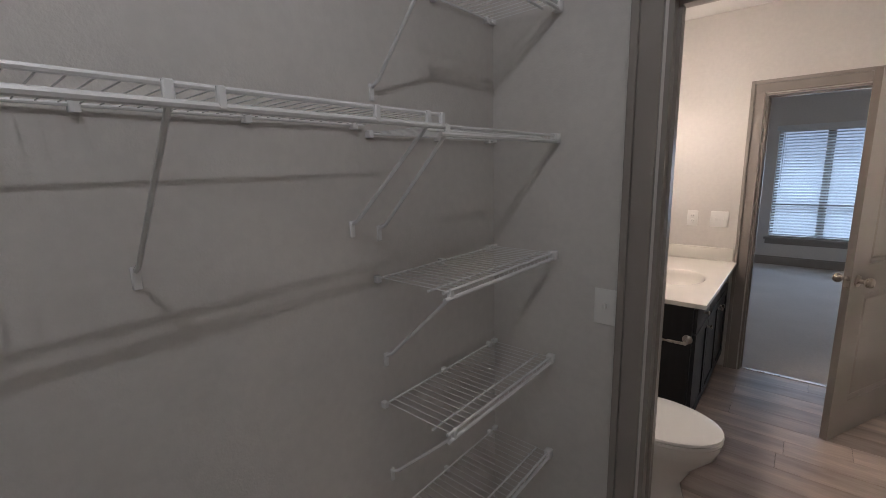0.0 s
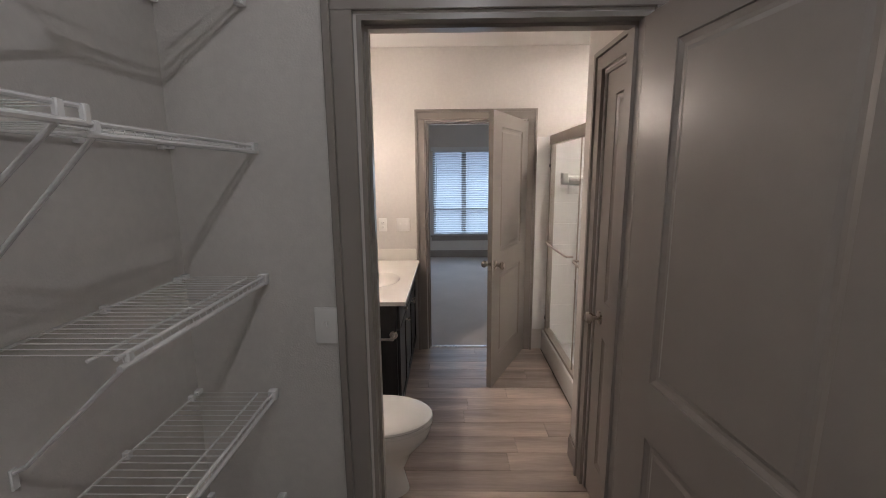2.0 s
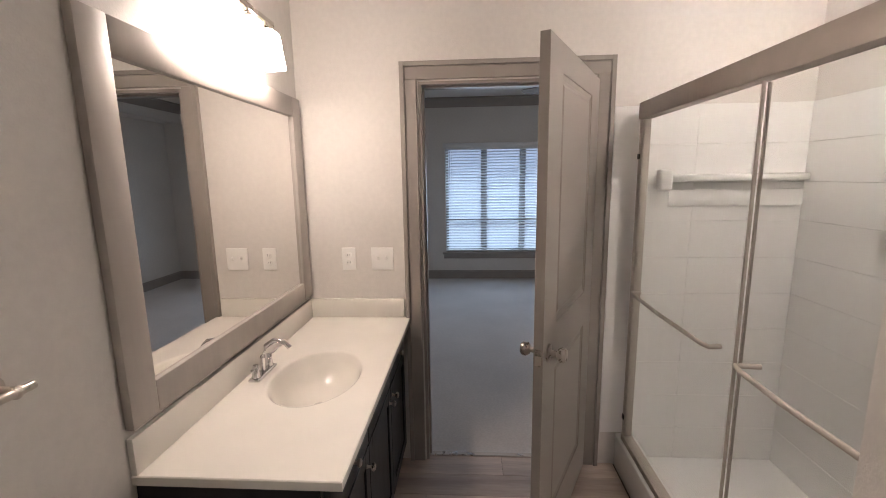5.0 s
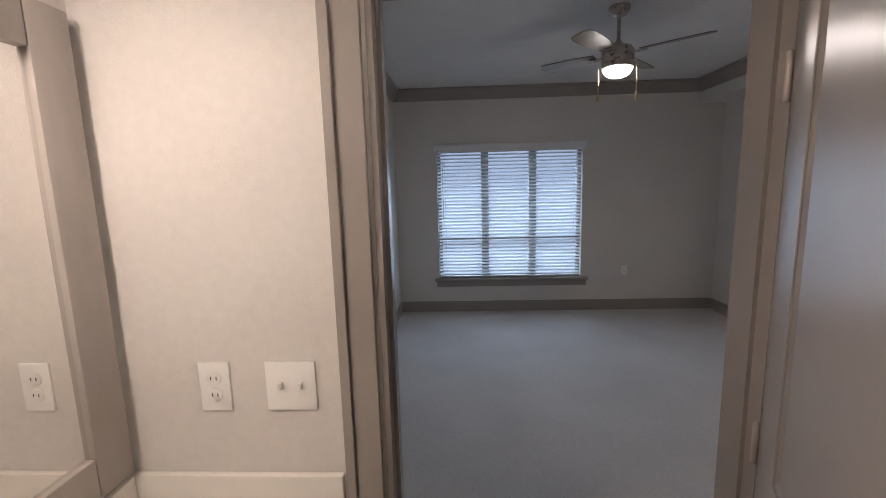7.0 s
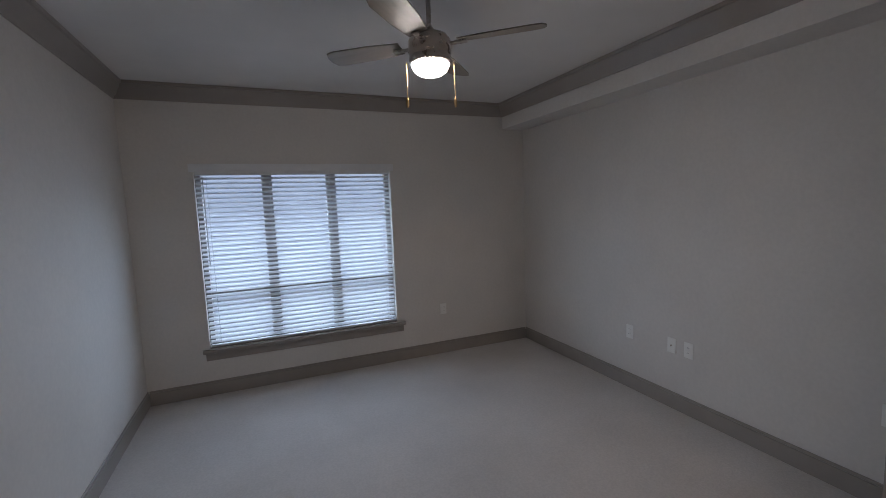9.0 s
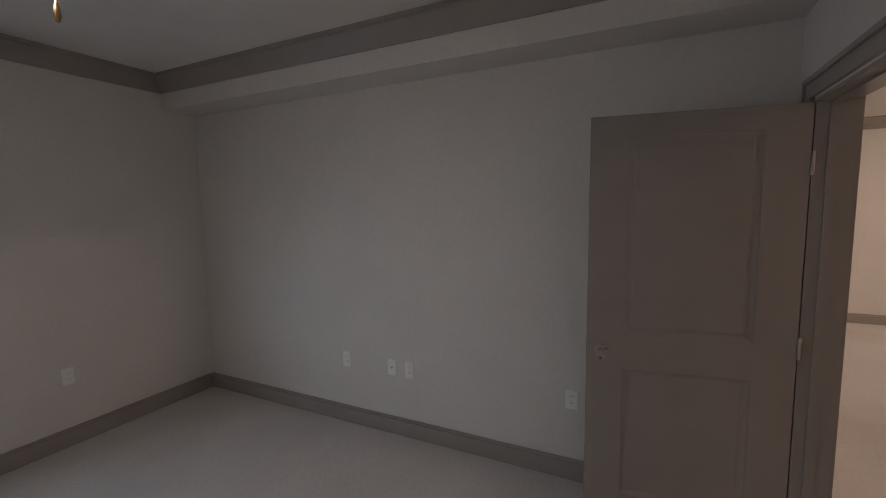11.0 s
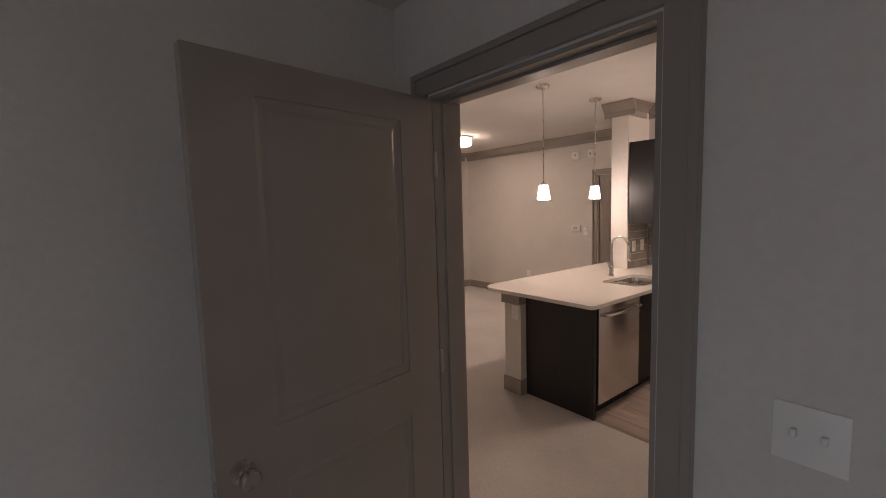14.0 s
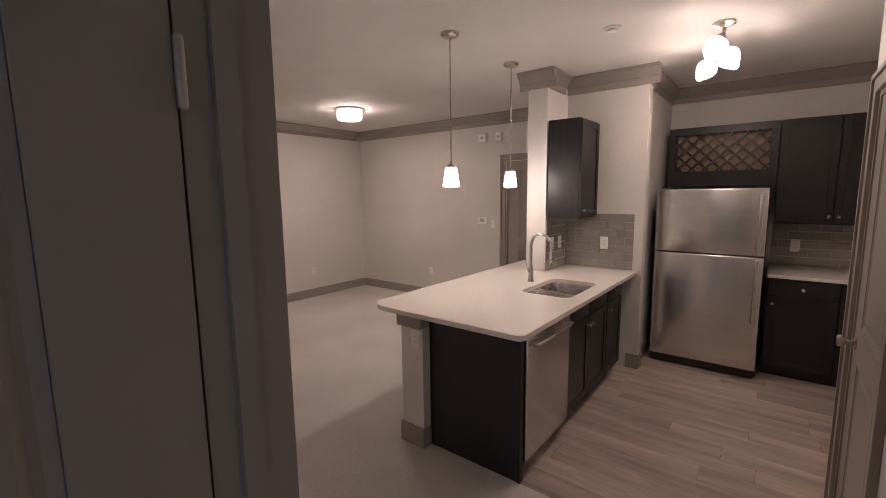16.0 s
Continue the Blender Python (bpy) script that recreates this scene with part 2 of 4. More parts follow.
def wall(name, along, f0, f1, a0, a1, holes=(), z0=0.0, z1=CEIL, material=M_WALL, label="greige painted wall with light orange-peel texture"):
    """A wall slab between faces f0 and f1, running a0 to a1 along an axis, with (start, end, bottom, top) openings through it."""
    spans, at = [], a0
    for h0, h1, b, t in sorted(holes):
        spans.append((at, h0, z0, z1))
        if b > z0:
            spans.append((h0, h1, z0, b))
        if t < z1:
            spans.append((h0, h1, t, z1))
        at = h1
    spans.append((at, a1, z0, z1))
    bm = bmesh.new()
    for s0, s1, b, t in spans:
        if along == "x":
            box(bm, s0, s1, f0, f1, b, t)
        else:
            box(bm, f0, f1, s0, s1, b, t)
    return structure(name, bm, material, label)


CD = (-0.055, 0.752)            # closet door opening
BD = (0.0, 0.85)                # bath to bedroom door
LD = (2.15, 3.02)              # bedroom to living door
ED = (4.32, 5.25)               # entry door
LN = (-2.32, -1.75)             # linen door
PD = (-2.28, -1.52)             # pantry door
WX, WZ = (-0.11, 1.64), (0.43, 2.03)

wall("wall_west", "y", XW - 0.12, XW, -5.3, YN + 0.15)
wall("wall_closet_south", "x", -5.3, -5.18, XW, 1.3)
wall("wall_closet_east", "y", 1.3, 1.42, -5.3, CL0)
wall("wall_closet_door", "x", CL0, CL1, XW, XK1, [(*CD, 0, DOOR_H)])
wall("wall_linen", "y", XR, XR + 0.11, CL1, -1.50, [(*LN, 0, DOOR_H)])
wall("wall_shower_end", "x", -1.61, -1.50, XR + 0.11, XK0)
wall("wall_bath_kitchen", "y", XK0, XK1, CL1, 0.0, [(*PD, 0, DOOR_H)])
wall("wall_bedroom_south", "x", 0.0, YB, XW, XF, [(*BD, 0, DOOR_H), (*LD, 0, LIV_H)])
wall("wall_bedroom_east", "y", XE, XE + 0.12, YB, YN)
wall("wall_bedroom_north", "x", YN, YN + 0.15, XW, XE + 0.12, [(*WX, *WZ)])
wall("wall_kitchen_south", "x", YK - 0.12, YK, 1.42, 3.33)
wall("wall_fridge_side", "y", 3.33, 3.43, YK - 0.12, -3.76)
wall("wall_kitchen_return", "x", -3.76, -3.65, 3.285, 4.19)
wall("wall_island_end", "y", 4.005, 4.19, -3.65, -3.20)
wall("wall_living_south", "x", YL - 0.12, YL, 3.43, XF, [(*ED, 0, DOOR_H)])
wall("wall_living_east", "y", XF, XF + 0.12, YL - 0.12, YB)
structure("soffit", boxes((XE - 0.275, XE, YB, YN, 2.455, CEIL)), M_WALL, "greige boxed soffit along the bedroom wall")
structure("ceiling", boxes((XW - 0.12, XF + 0.12, -5.3, YN + 0.15, CEIL, CEIL + 0.12)), M_CEIL, "off-white lightly textured ceiling")
structure("ceiling_living", boxes((XK1, XF, YK, 0.0, CEILK, CEIL - 0.004), (1.42, XK1, YK, CL0, CEILK, CEIL - 0.004)), M_CEIL, "off-white lightly textured living room ceiling")
structure("ceiling_bath", boxes((XW, XK0, CL1, 0.0, CEILB, CEIL - 0.004)), M_CEIL, "off-white lightly textured bathroom ceiling")


# ---- floors ----
floor = structure("floor", boxes((XW - 0.12, XF + 0.12, -5.3, YN + 0.15, -0.2, -0.012)), M_GAP, "concrete slab under the finished floors")
carpet_bed = structure("carpet_bedroom", boxes((XW, XE, 0.06, YN, -0.012, 0.004)), M_CARPET, "grey-beige cut pile bedroom carpet")
structure("carpet_closet", boxes((XW, 1.3, -5.18, -2.40, -0.012, 0.004)), M_CARPET, "grey-beige cut pile closet carpet")
structure("carpet_living", boxes((XK1, XF, -1.60, 0.06, -0.012, 0.004), (4.0, XF, YL, -1.60, -0.012, 0.004)), M_CARPET, "grey-beige cut pile living room carpet")


# ---- trim ----
def casing(name, along, face, side, a0, a1, top, label="taupe painted door casing"):
    """Casing round an opening on one wall face; side is the way it stands proud."""
    leg = lambda b0, b1, c0, c1: boxes(spec(along, face, side, b0, b1, 0.0, top + 0.008, 0.016), spec(along, face, side, c0, c1, 0.0, top + 0.09, 0.026), bevel=0.0015, seg=1)
    root = structure(name, leg(a0 - 0.068, a0 - 0.008, a0 - 0.09, a0 - 0.068), M_TRIM, label)
    part("trim", leg(a1 + 0.008, a1 + 0.068, a1 + 0.068, a1 + 0.09), M_TRIM, root, smooth=False)
    part("trim", boxes(spec(along, face, side, a0 - 0.068, a1 + 0.068, top + 0.008, top + 0.068, 0.0163), spec(along, face, side, a0 - 0.068, a1 + 0.068, top + 0.068, top + 0.09, 0.0262), bevel=0.0015, seg=1), M_TRIM, root, smooth=False)
    return root


def spec(along, face, side, a0, a1, z0, z1, d):
    f0, f1 = sorted((face, face + side * d))
    return (a0, a1, f0, f1, z0, z1) if along == "x" else (f0, f1, a0, a1, z0, z1)


def jamb(name, along, f0, f1, a0, a1, top, stop):
    """Jamb boards lining an opening, with a door stop at the given depth."""
    def s(p0, p1, g0, g1, z0, z1):
        return (p0, p1, g0, g1, z0, z1) if along == "x" else (g0, g1, p0, p1, z0, z1)
    root = structure(name, boxes(s(a0, a0 + 0.014, f0, f1, 0, top), s(a0 + 0.014, a0 + 0.024, stop, stop + 0.035, 0, top - 0.024)), M_TRIM, "taupe painted door jamb")
    part("jamb", boxes(s(a1 - 0.014, a1, f0, f1, 0, top), s(a1 - 0.024, a1 - 0.014, stop, stop + 0.035, 0, top - 0.024)), M_TRIM, root)
    part("jamb", boxes(s(a0 + 0.014, a1 - 0.014, f0, f1, top - 0.014, top), s(a0 + 0.014, a1 - 0.014, stop, stop + 0.035, top - 0.024, top - 0.014)), M_TRIM, root)


for nm, al, g0, g1, op, stop in (("jamb_closet", "x", CL0, CL1, CD, CL0 + 0.042), ("jamb_bath", "x", 0.0, YB, BD, 0.042), ("jamb_living", "x", 0.0, YB, LD, 0.06),
                                 ("jamb_linen", "y", XR, XR + 0.11, LN, XR + 0.048), ("jamb_pantry", "y", XK0, XK1, PD, XK1 - 0.09), ("jamb_entry", "x", YL - 0.12, YL, ED, YL - 0.09)):
    jamb(nm, al, g0, g1, op[0], op[1], LIV_H if op == LD else DOOR_H, stop)
casing("casing_closet", "x", CL0, -1, *CD, DOOR_H)
casing("casing_closet_bath", "x", CL1, 1, *CD, DOOR_H)
casing("casing_bath", "x", 0.0, -1, *BD, DOOR_H)
casing("casing_bath_bedroom", "x", YB, 1, *BD, DOOR_H)
casing("casing_living", "x", YB, 1, *LD, LIV_H)
casing("casing_living_hall", "x", 0.0, -1, *LD, LIV_H)
casing("casing_linen", "y", XR, -1, LN[0] + 0.02, LN[1], DOOR_H)
casing("casing_pantry", "y", XK1, 1, *PD, DOOR_H)
casing("casing_entry", "x", YL, 1, *ED, DOOR_H)


def run(name, along, face, side, a0, a1, steps, label):
    """A moulding along a wall: steps of (bottom, top, depth)."""
    return structure(name, boxes(*[spec(along, face, side, a0, a1, *s) for s in steps], bevel=0.003, seg=1), M_TRIM, label)


BASE = ((0.0, 0.115, 0.014), (0.115, 0.135, 0.009))
CROWN = ((0.0, 2.585), (0.012, 2.585), (0.017, 2.60), (0.03, 2.612), (0.042, 2.64), (0.062, 2.668), (0.07, 2.69), (0.085, 2.695), (0.085, 2.719), (0.0, 2.719))
CROWNK = ((0.0, 2.53), (0.016, 2.53), (0.016, 2.585), (0.024, 2.589), (0.03, 2.602), (0.042, 2.62), (0.06, 2.639), (0.066, 2.656), (0.08, 2.66), (0.08, 2.679), (0.0, 2.679))


def crown(name, along, face, side, a0, a1, profile, label):
    """A crown moulding drawn from (depth, height) pairs along a wall."""
    rings = [[((a, face + side * d, z) if along == "x" else (face + side * d, a, z)) for d, z in profile] for a in (a0, a1)]
    return structure(name, loft(rings), M_TRIM, label, True)


TB, TC = "taupe painted baseboard", "taupe painted stepped crown moulding"
for nm, al, fc, sd, a0, a1 in (("baseboard_north", "x", YN, -1, XW + 0.015, XE - 0.015), ("baseboard_west", "y", XW, 1, YB, YN), ("baseboard_east", "y", XE, -1, YB + 0.03, YN),
                               ("baseboard_south", "x", YB, 1, 0.94, 2.05), ("baseboard_living_east", "y", XF, -1, YL, 0.0), ("baseboard_living_south", "x", YL, 1, 5.34, XF - 0.015),
                               ("baseboard_living_north", "x", 0.0, -1, 3.12, XF - 0.015), ("baseboard_linen", "y", XR, -1, -1.65, -1.50), ("baseboard_fridge", "y", 3.33, -1, -4.6, -3.76),
                               ("baseboard_return", "x", -3.65, 1, 3.271, 3.385), ("baseboard_return_side", "y", 3.285, -1, -3.76, -3.65), ("baseboard_island_end", "y", 4.19, 1, -3.76, -3.20),
                               ("baseboard_living_stub", "x", YL, 1, 3.43, 4.22), ("baseboard_kitchen_west", "y", XK1, 1, -1.42, -0.015), ("baseboard_kitchen_corner", "y", XK1, 1, CL0, -2.38), ("baseboard_bath_west", "y", XW, 1, CL1, -1.27)):
    run(nm, al, fc, sd, a0, a1, BASE, TB)
for nm, al, fc, sd, a0, a1 in (("crown_north", "x", YN, -1, XW, XE - 0.275), ("crown_west", "y", XW, 1, YB, YN - 0.03), ("crown_soffit", "y", XE - 0.275, -1, YB, YN - 0.03),
                               ("crown_south", "x", YB, 1, XW + 0.097, XE - 0.375)):
    crown(nm, al, fc, sd, a0, a1, CROWN, TC)
for nm, al, fc, sd, a0, a1 in (("crown_living_south", "x", YL, 1, 3.43, XF), ("crown_living_east", "y", XF, -1, YL + 0.082, 0.0),
                               ("crown_kitchen_south", "x", YK, 1, 1.42, 3.33), ("crown_fridge", "y", 3.33, -1, YK + 0.082, -3.76), ("crown_return_side", "y", 3.285, -1, -3.77, -3.65),
                               ("crown_return", "x", -3.65, 1, 3.205, 4.005), ("crown_island_end_west", "y", 4.005, -1, -3.568, -3.20), ("crown_island_end", "x", -3.20, 1, 3.925, 4.27),
                               ("crown_island_end_east", "y", 4.19, 1, -3.76, -3.20), ("crown_kitchen_west", "y", XK1, 1, CL0, -0.082), ("crown_living_north", "x", 0.0, -1, XK1, XF - 0.082)):
    crown(nm, al, fc, sd, a0, a1, CROWNK, TC)
structure("threshold_bath", boxes((BD[0] + 0.014, BD[1] - 0.014, 0.035, 0.065, -0.01, 0.009), bevel=0.003, seg=1), M_NICKEL, "thin metal carpet edge strip in the doorway")


# ---- doors ----
def knob(parent, x, y, z, side, name="door_knob"):
    k = part(name, lathe([(0.032, 0), (0.032, 0.006), (0.012, 0.010), (0.011, 0.032), (0.020, 0.036), (0.027, 0.046), (0.027, 0.058), (0.021, 0.066), (0.0, 0.068)], 20), M_NICKEL, parent, "brushed nickel round knob")
    k.location, k.rotation_euler = (x, y, z), (radians(-90 if side > 0 else 90), 0, 0)
    return k


def leaf_frame(xs, zs, y0, y1):
    """The stiles and rails of a door leaf in one piece, open where its two panels sit."""
    bm = bmesh.new()
    grid = {(i, k, q): bm.verts.new((x, y, z)) for i, x in enumerate(xs) for k, z in enumerate(zs) for q, y in enumerate((y0, y1))}
    solid = lambda i, k: 0 <= i <= 2 and 0 <= k <= 4 and not (i == 1 and k in (1, 3))
    for i in range(3):
        for k in range(5):
            if not solid(i, k):
                continue
            ring = ((i, k), (i + 1, k), (i + 1, k + 1), (i, k + 1))
            for q in (0, 1):
                bm.faces.new([grid[(*c, q)] for c in ring])
            for e, (di, dk) in enumerate(((0, -1), (1, 0), (0, 1), (-1, 0))):
                if not solid(i + di, k + dk):
                    a, b = ring[e], ring[(e + 1) % 4]
                    bm.faces.new((grid[(*a, 0)], grid[(*b, 0)], grid[(*b, 1)], grid[(*a, 1)]))
    bmesh.ops.recalc_face_normals(bm, faces=bm.faces[:])
    bmesh.ops.bevel(bm, geom=[e for e in bm.edges if e.calc_face_angle(0) > 1.0], offset=0.0018, segments=1, affect="EDGES", profile=0.5)
    return bm


def door_leaf(name, width, label, m, height=2.025, t=0.035, flip=1, hinges=True):
    """A two-panel leaf: hinge edge at x = 0, thickness from y = 0 towards -flip; local z from the floor."""
    y0, y1 = sorted((0.0, -flip * t))
    s, z0 = min(0.165, width * 0.195), 0.012
    root = part(name, leaf_frame((0, s, width - s, width), (z0, 0.22, 0.86, 1.03, height - 0.10, height), y0, y1), M_TRIM, None, label)
    tagged(root, label, "door", kind="structure")
    root.matrix_world = m
    for b, tp in ((0.22, 0.86), (1.03, height - 0.10)):
        bm = boxes((s, width - s, y0 + 0.011, y1 - 0.011, b, tp))
        for yy, d in ((y0, 1), (y1, -1)):
            ring = lambda i, dep: [(s + i, yy + d * dep, b + i), (width - s - i, yy + d * dep, b + i), (width - s - i, yy + d * dep, tp - i), (s + i, yy + d * dep, tp - i)]
            loft([ring(0.0, 0.0115), ring(0.001, 0.0035), ring(0.016, 0.0085), ring(0.026, 0.0088), ring(0.038, 0.0045)], bm)
        part("panel", bm, M_TRIM, root, smooth=False)
    knob(root, width - 0.065, y1, 0.945, 1)
    knob(root, width - 0.065, y0, 0.945, -1)
    part("latch_plate", boxes((width, width + 0.0015, y0 + 0.006, y1 - 0.006, 0.915, 0.975)), M_NICKEL, root, "brushed nickel latch plate")
    for z in (0.25, 1.02, 1.80) if hinges else ():
        yk = 0.006 * flip
        h = part("hinge", lathe([(0.0, z - 0.05), (0.005, z - 0.048), (0.0068, z - 0.045), (0.0068, z + 0.045), (0.005, z + 0.048), (0.0, z + 0.05)], 12, at=(-0.004, yk, 0)), M_HINGE, root, "satin butt hinge knuckle")
        part("hinge_leaf", boxes((-0.0022, -0.0002, min(0, -flip * 0.030), max(0, -flip * 0.030), z - 0.045, z + 0.045)), M_HINGE, h)
    return root


door_leaf("door_closet", 0.775, "taupe two-panel closet door, standing open", pose(CD[1] - 0.016, CL0 - 0.004, 0, 0, 0, 276), flip=-1, hinges=False)
door_leaf("door_bath", 0.818, "taupe two-panel bathroom door, half open", pose(BD[1] - 0.016, -0.004, 0, 0, 0, 243.5), flip=-1)
door_leaf("door_bedroom", 0.852, "taupe two-panel bedroom door, standing open", pose(LD[1] - 0.018, YB + 0.004, 0, 0, 0, 99), height=2.043, flip=1)
door_leaf("door_linen", LN[1] - LN[0] - 0.034, "taupe two-panel linen closet door, closed", pose(XR + 0.006, LN[0] + 0.017, 0, 0, 0, 90), flip=1)
door_leaf("door_entry", ED[1] - ED[0] - 0.034, "taupe two-panel entry door, closed", pose(ED[1] - 0.017, YL - 0.05, 0, 0, 0, 180), flip=1)

pantry = door_leaf("door_pantry", PD[1] - PD[0] - 0.034, "taupe two-panel pantry door, closed", pose(XK1 - 0.006, PD[1] - 0.017, 0, 0, 0, 270), flip=1)


# ---- small wall fittings ----
def plate(label, m, toggles=1, outlet=False, w=0.072, h=0.118):
    """A wall plate: local x across, z up, y out of the wall."""
    t = thing("outlet" if outlet else "light_switch", label, "outlet" if outlet else "switch", m)
    part("plate", boxes((-w / 2, w / 2, 0, 0.006, -h / 2, h / 2), bevel=0.002), M_PLATE, t)
    for k in range(toggles):
        x = (k - (toggles - 1) / 2) * 0.046
        if outlet:
            for z in (-0.02, 0.02):
                part("socket", lathe([(0.017, 0.004), (0.017, 0.008), (0.015, 0.009)], 16, at=(x, 0, z), axis="y"), M_PLATE, t)
                part("slot", boxes((x - 0.008, x - 0.006, 0.006, 0.0095, z - 0.003, z + 0.006), (x + 0.005, x + 0.007, 0.006, 0.0095, z - 0.003, z + 0.006)), M_DARK, t)
        else:
            part("toggle", boxes((x - 0.005, x + 0.005, 0.004, 0.018, -0.004, 0.012), bevel=0.0015, seg=1), M_PLATE, t)
    return t


def facing(x, y, z, way):
    """A pose on a wall whose face looks along way (degrees from +y, anticlockwise)."""
    return pose(x, y, z, 0, 0, way)


plate("white double toggle switch plate beside the bath door", facing(-0.21, 0, 1.162, 180), 2, w=0.116)
plate("white outlet plate above the vanity backsplash", facing(-0.388, 0, 1.162, 180), 1, True)
plate("white single toggle switch plate beside the closet casing", facing(-0.185, CL0, 1.145, 180), 1)
plate("white double toggle switch plate beside the bedroom door", facing(1.86, YB, 1.18, 0), 2, w=0.116)
plate("white outlet plate low on the window wall", facing(2.17, YN, 0.5, 180), 1, True)
plate("white outlet plate low on the bedroom wall", facing(XW, 1.40, 0.5, 270), 1, True)
for yy in (2.767, 2.218, 1.11):
    plate("white outlet plate low on the bedroom wall", facing(XE, yy, 0.5, 90), 1, True)
cable = thing("cable_plate", "white coaxial cable plate low on the bedroom wall", "wall plate", facing(XE, 2.36, 0.5, 90))
part("plate", boxes((-0.036, 0.036, 0, 0.006, -0.059, 0.059), bevel=0.002), M_PLATE, cable)
part("connector", lathe([(0.006, 0.004), (0.006, 0.014), (0.003, 0.015)], 10, axis="y"), M_NICKEL, cable, "small metal connector")


# ---- closet: wire shelving ----
def wire_shelf(label, y0, y1, z, depth, lip, braces, ties=(), middle=0.20, ladder=True):
    """A wall-hung wire shelf along the west wall, from y1 back to y0; local to its place on the wall."""
    t = thing("wire_shelf", label, "shelf", pose(XW, y1, z), "white wire shelves in the closet")
    n = y1 - y0
    x1 = depth
    part("back_rail", tube([(0.012, 0, 0), (0.012, -n, 0)], 0.0035), M_WIRE, t)
    part("front_rail", tube([(x1, 0, 0), (x1, -n, 0)], 0.0044), M_WIRE, t)
    part("lip_rail", tube([(x1 + 0.004, 0, -lip), (x1 + 0.004, -n, -lip)], 0.006), M_WIRE, t)
    part("middle_rail", tube([(middle, 0, -0.004), (middle, -n, -0.004)], 0.0034), M_WIRE, t)
    count = int(n / 0.0254)
    first = None
    for k in range(count + 1):
        if first is None:
            bm = tube([(0.012, 0, 0.002), (x1, 0, 0.002)] + ([(x1 + 0.004, 0, -lip)] if ladder else []), 0.0013, 5)
            first = part("cross_wire", bm, M_WIRE, t)
            first.location = (0, -0.004, 0)
        else:
            o = first.copy()
            scene.collection.objects.link(o)
            o.location = (0, -0.004 - k * 0.0254, 0)
    for yb, drop in braces:
        b = part("brace", tube([(x1, yb, -lip), (0.03, yb, -drop + 0.012), (0.006, yb, -drop)], 0.0048), M_WIRE, t, "steel diagonal support brace")
        part("brace_foot", boxes((0, 0.006, yb - 0.008, yb + 0.008, -drop - 0.035, -drop + 0.008), bevel=0.002, seg=1), M_WIRE, b)
        part("brace_hook", boxes((x1 - 0.002, x1 + 0.008, yb - 0.007, yb + 0.007, -lip - 0.004, 0.005), bevel=0.002, seg=1), M_WIRE, b)
    for yt in ties:
        part("joiner", boxes((x1 - 0.001, x1 + 0.010, yt - 0.006, yt + 0.006, -lip - 0.004, 0.004), bevel=0.002, seg=1), M_WIRE, t)
    for k in range(int(n / 0.27) + 1):
        part("wall_clip", boxes((0, 0.018, -0.03 - k * 0.27 - 0.008, -0.03 - k * 0.27 + 0.008, -0.012, 0.008), bevel=0.002, seg=1), M_WIRE, t)
    return t


for z, drop in ((2.085, 0.275), (1.692, 0.25), (1.305, 0.235), (0.927, 0.235), (0.548, 0.235)):
    sh = wire_shelf("short white wire shelf stacked in the closet corner", -3.055, CL0 - 0.02, z, 0.25, 0.018, [(-0.55, drop)])
    part("end_bracket", boxes((0.236, 0.262, -0.008, 0.019, -0.024, 0.008), bevel=0.003), M_WIRE, sh, "white plastic end bracket")
    part("end_bracket", boxes((0.0, 0.018, -0.006, 0.019, -0.008, 0.008), bevel=0.003), M_WIRE, sh, "white plastic end bracket")
wire_shelf("long white wire shelf with a front hanging lip", -5.15, -3.07, 1.711, 0.275, 0.024, [(-0.05, 0.247), (-0.525, 0.274), (-1.3, 0.274)], (-0.008, -0.19, -0.463), middle=0.11, ladder=False)

closet_light = thing("ceiling_light", "bare globe bulb in a white closet ceiling socket", "ceiling light", pose(0.32, -3.75, CEIL))
part("base", lathe([(0.06, -0.03), (0.06, 0.0)], 28), M_WHITE, closet_light)
part("bulb", lathe([(0.010, -0.03), (0.017, -0.045), (0.021, -0.062), (0.015, -0.08), (0.0, -0.086)], 20), M_CLOSET, closet_light, "glowing globe bulb")


# ---- bathroom ----
def shaker(parent, name, x0, x1, z0, z1, y, t=0.019, rail=0.05, label=""):
    """A recessed-panel front in the x-z plane, its face towards -y."""
    f = part(name, boxes((x0, x0 + rail, y, y + t, z0, z1), (x1 - rail, x1, y, y + t, z0, z1), (x0 + rail, x1 - rail, y, y + t, z0, z0 + rail), (x0 + rail, x1 - rail, y, y + t, z1 - rail, z1), bevel=0.0015, seg=1), M_ESP, parent, label)
    part("panel", boxes((x0 + rail, x1 - rail, y + 0.008, y + t - 0.002, z0 + rail, z1 - rail)), M_ESP, f)
    return f


def slab(parent, name, x0, x1, z0, z1, y, t=0.019):
    return part(name, boxes((x0, x1, y, y + t, z0, z1), bevel=0.003), M_ESP, parent)


def pull(parent, x, y, z):
    return part("knob", lathe([(0.008, 0), (0.005, -0.006), (0.005, -0.014), (0.013, -0.019), (0.014, -0.025), (0.009, -0.030), (0.0, -0.031)], 14, at=(x, y, z), axis="y"), M_NICKEL, parent, "small brushed nickel knob")


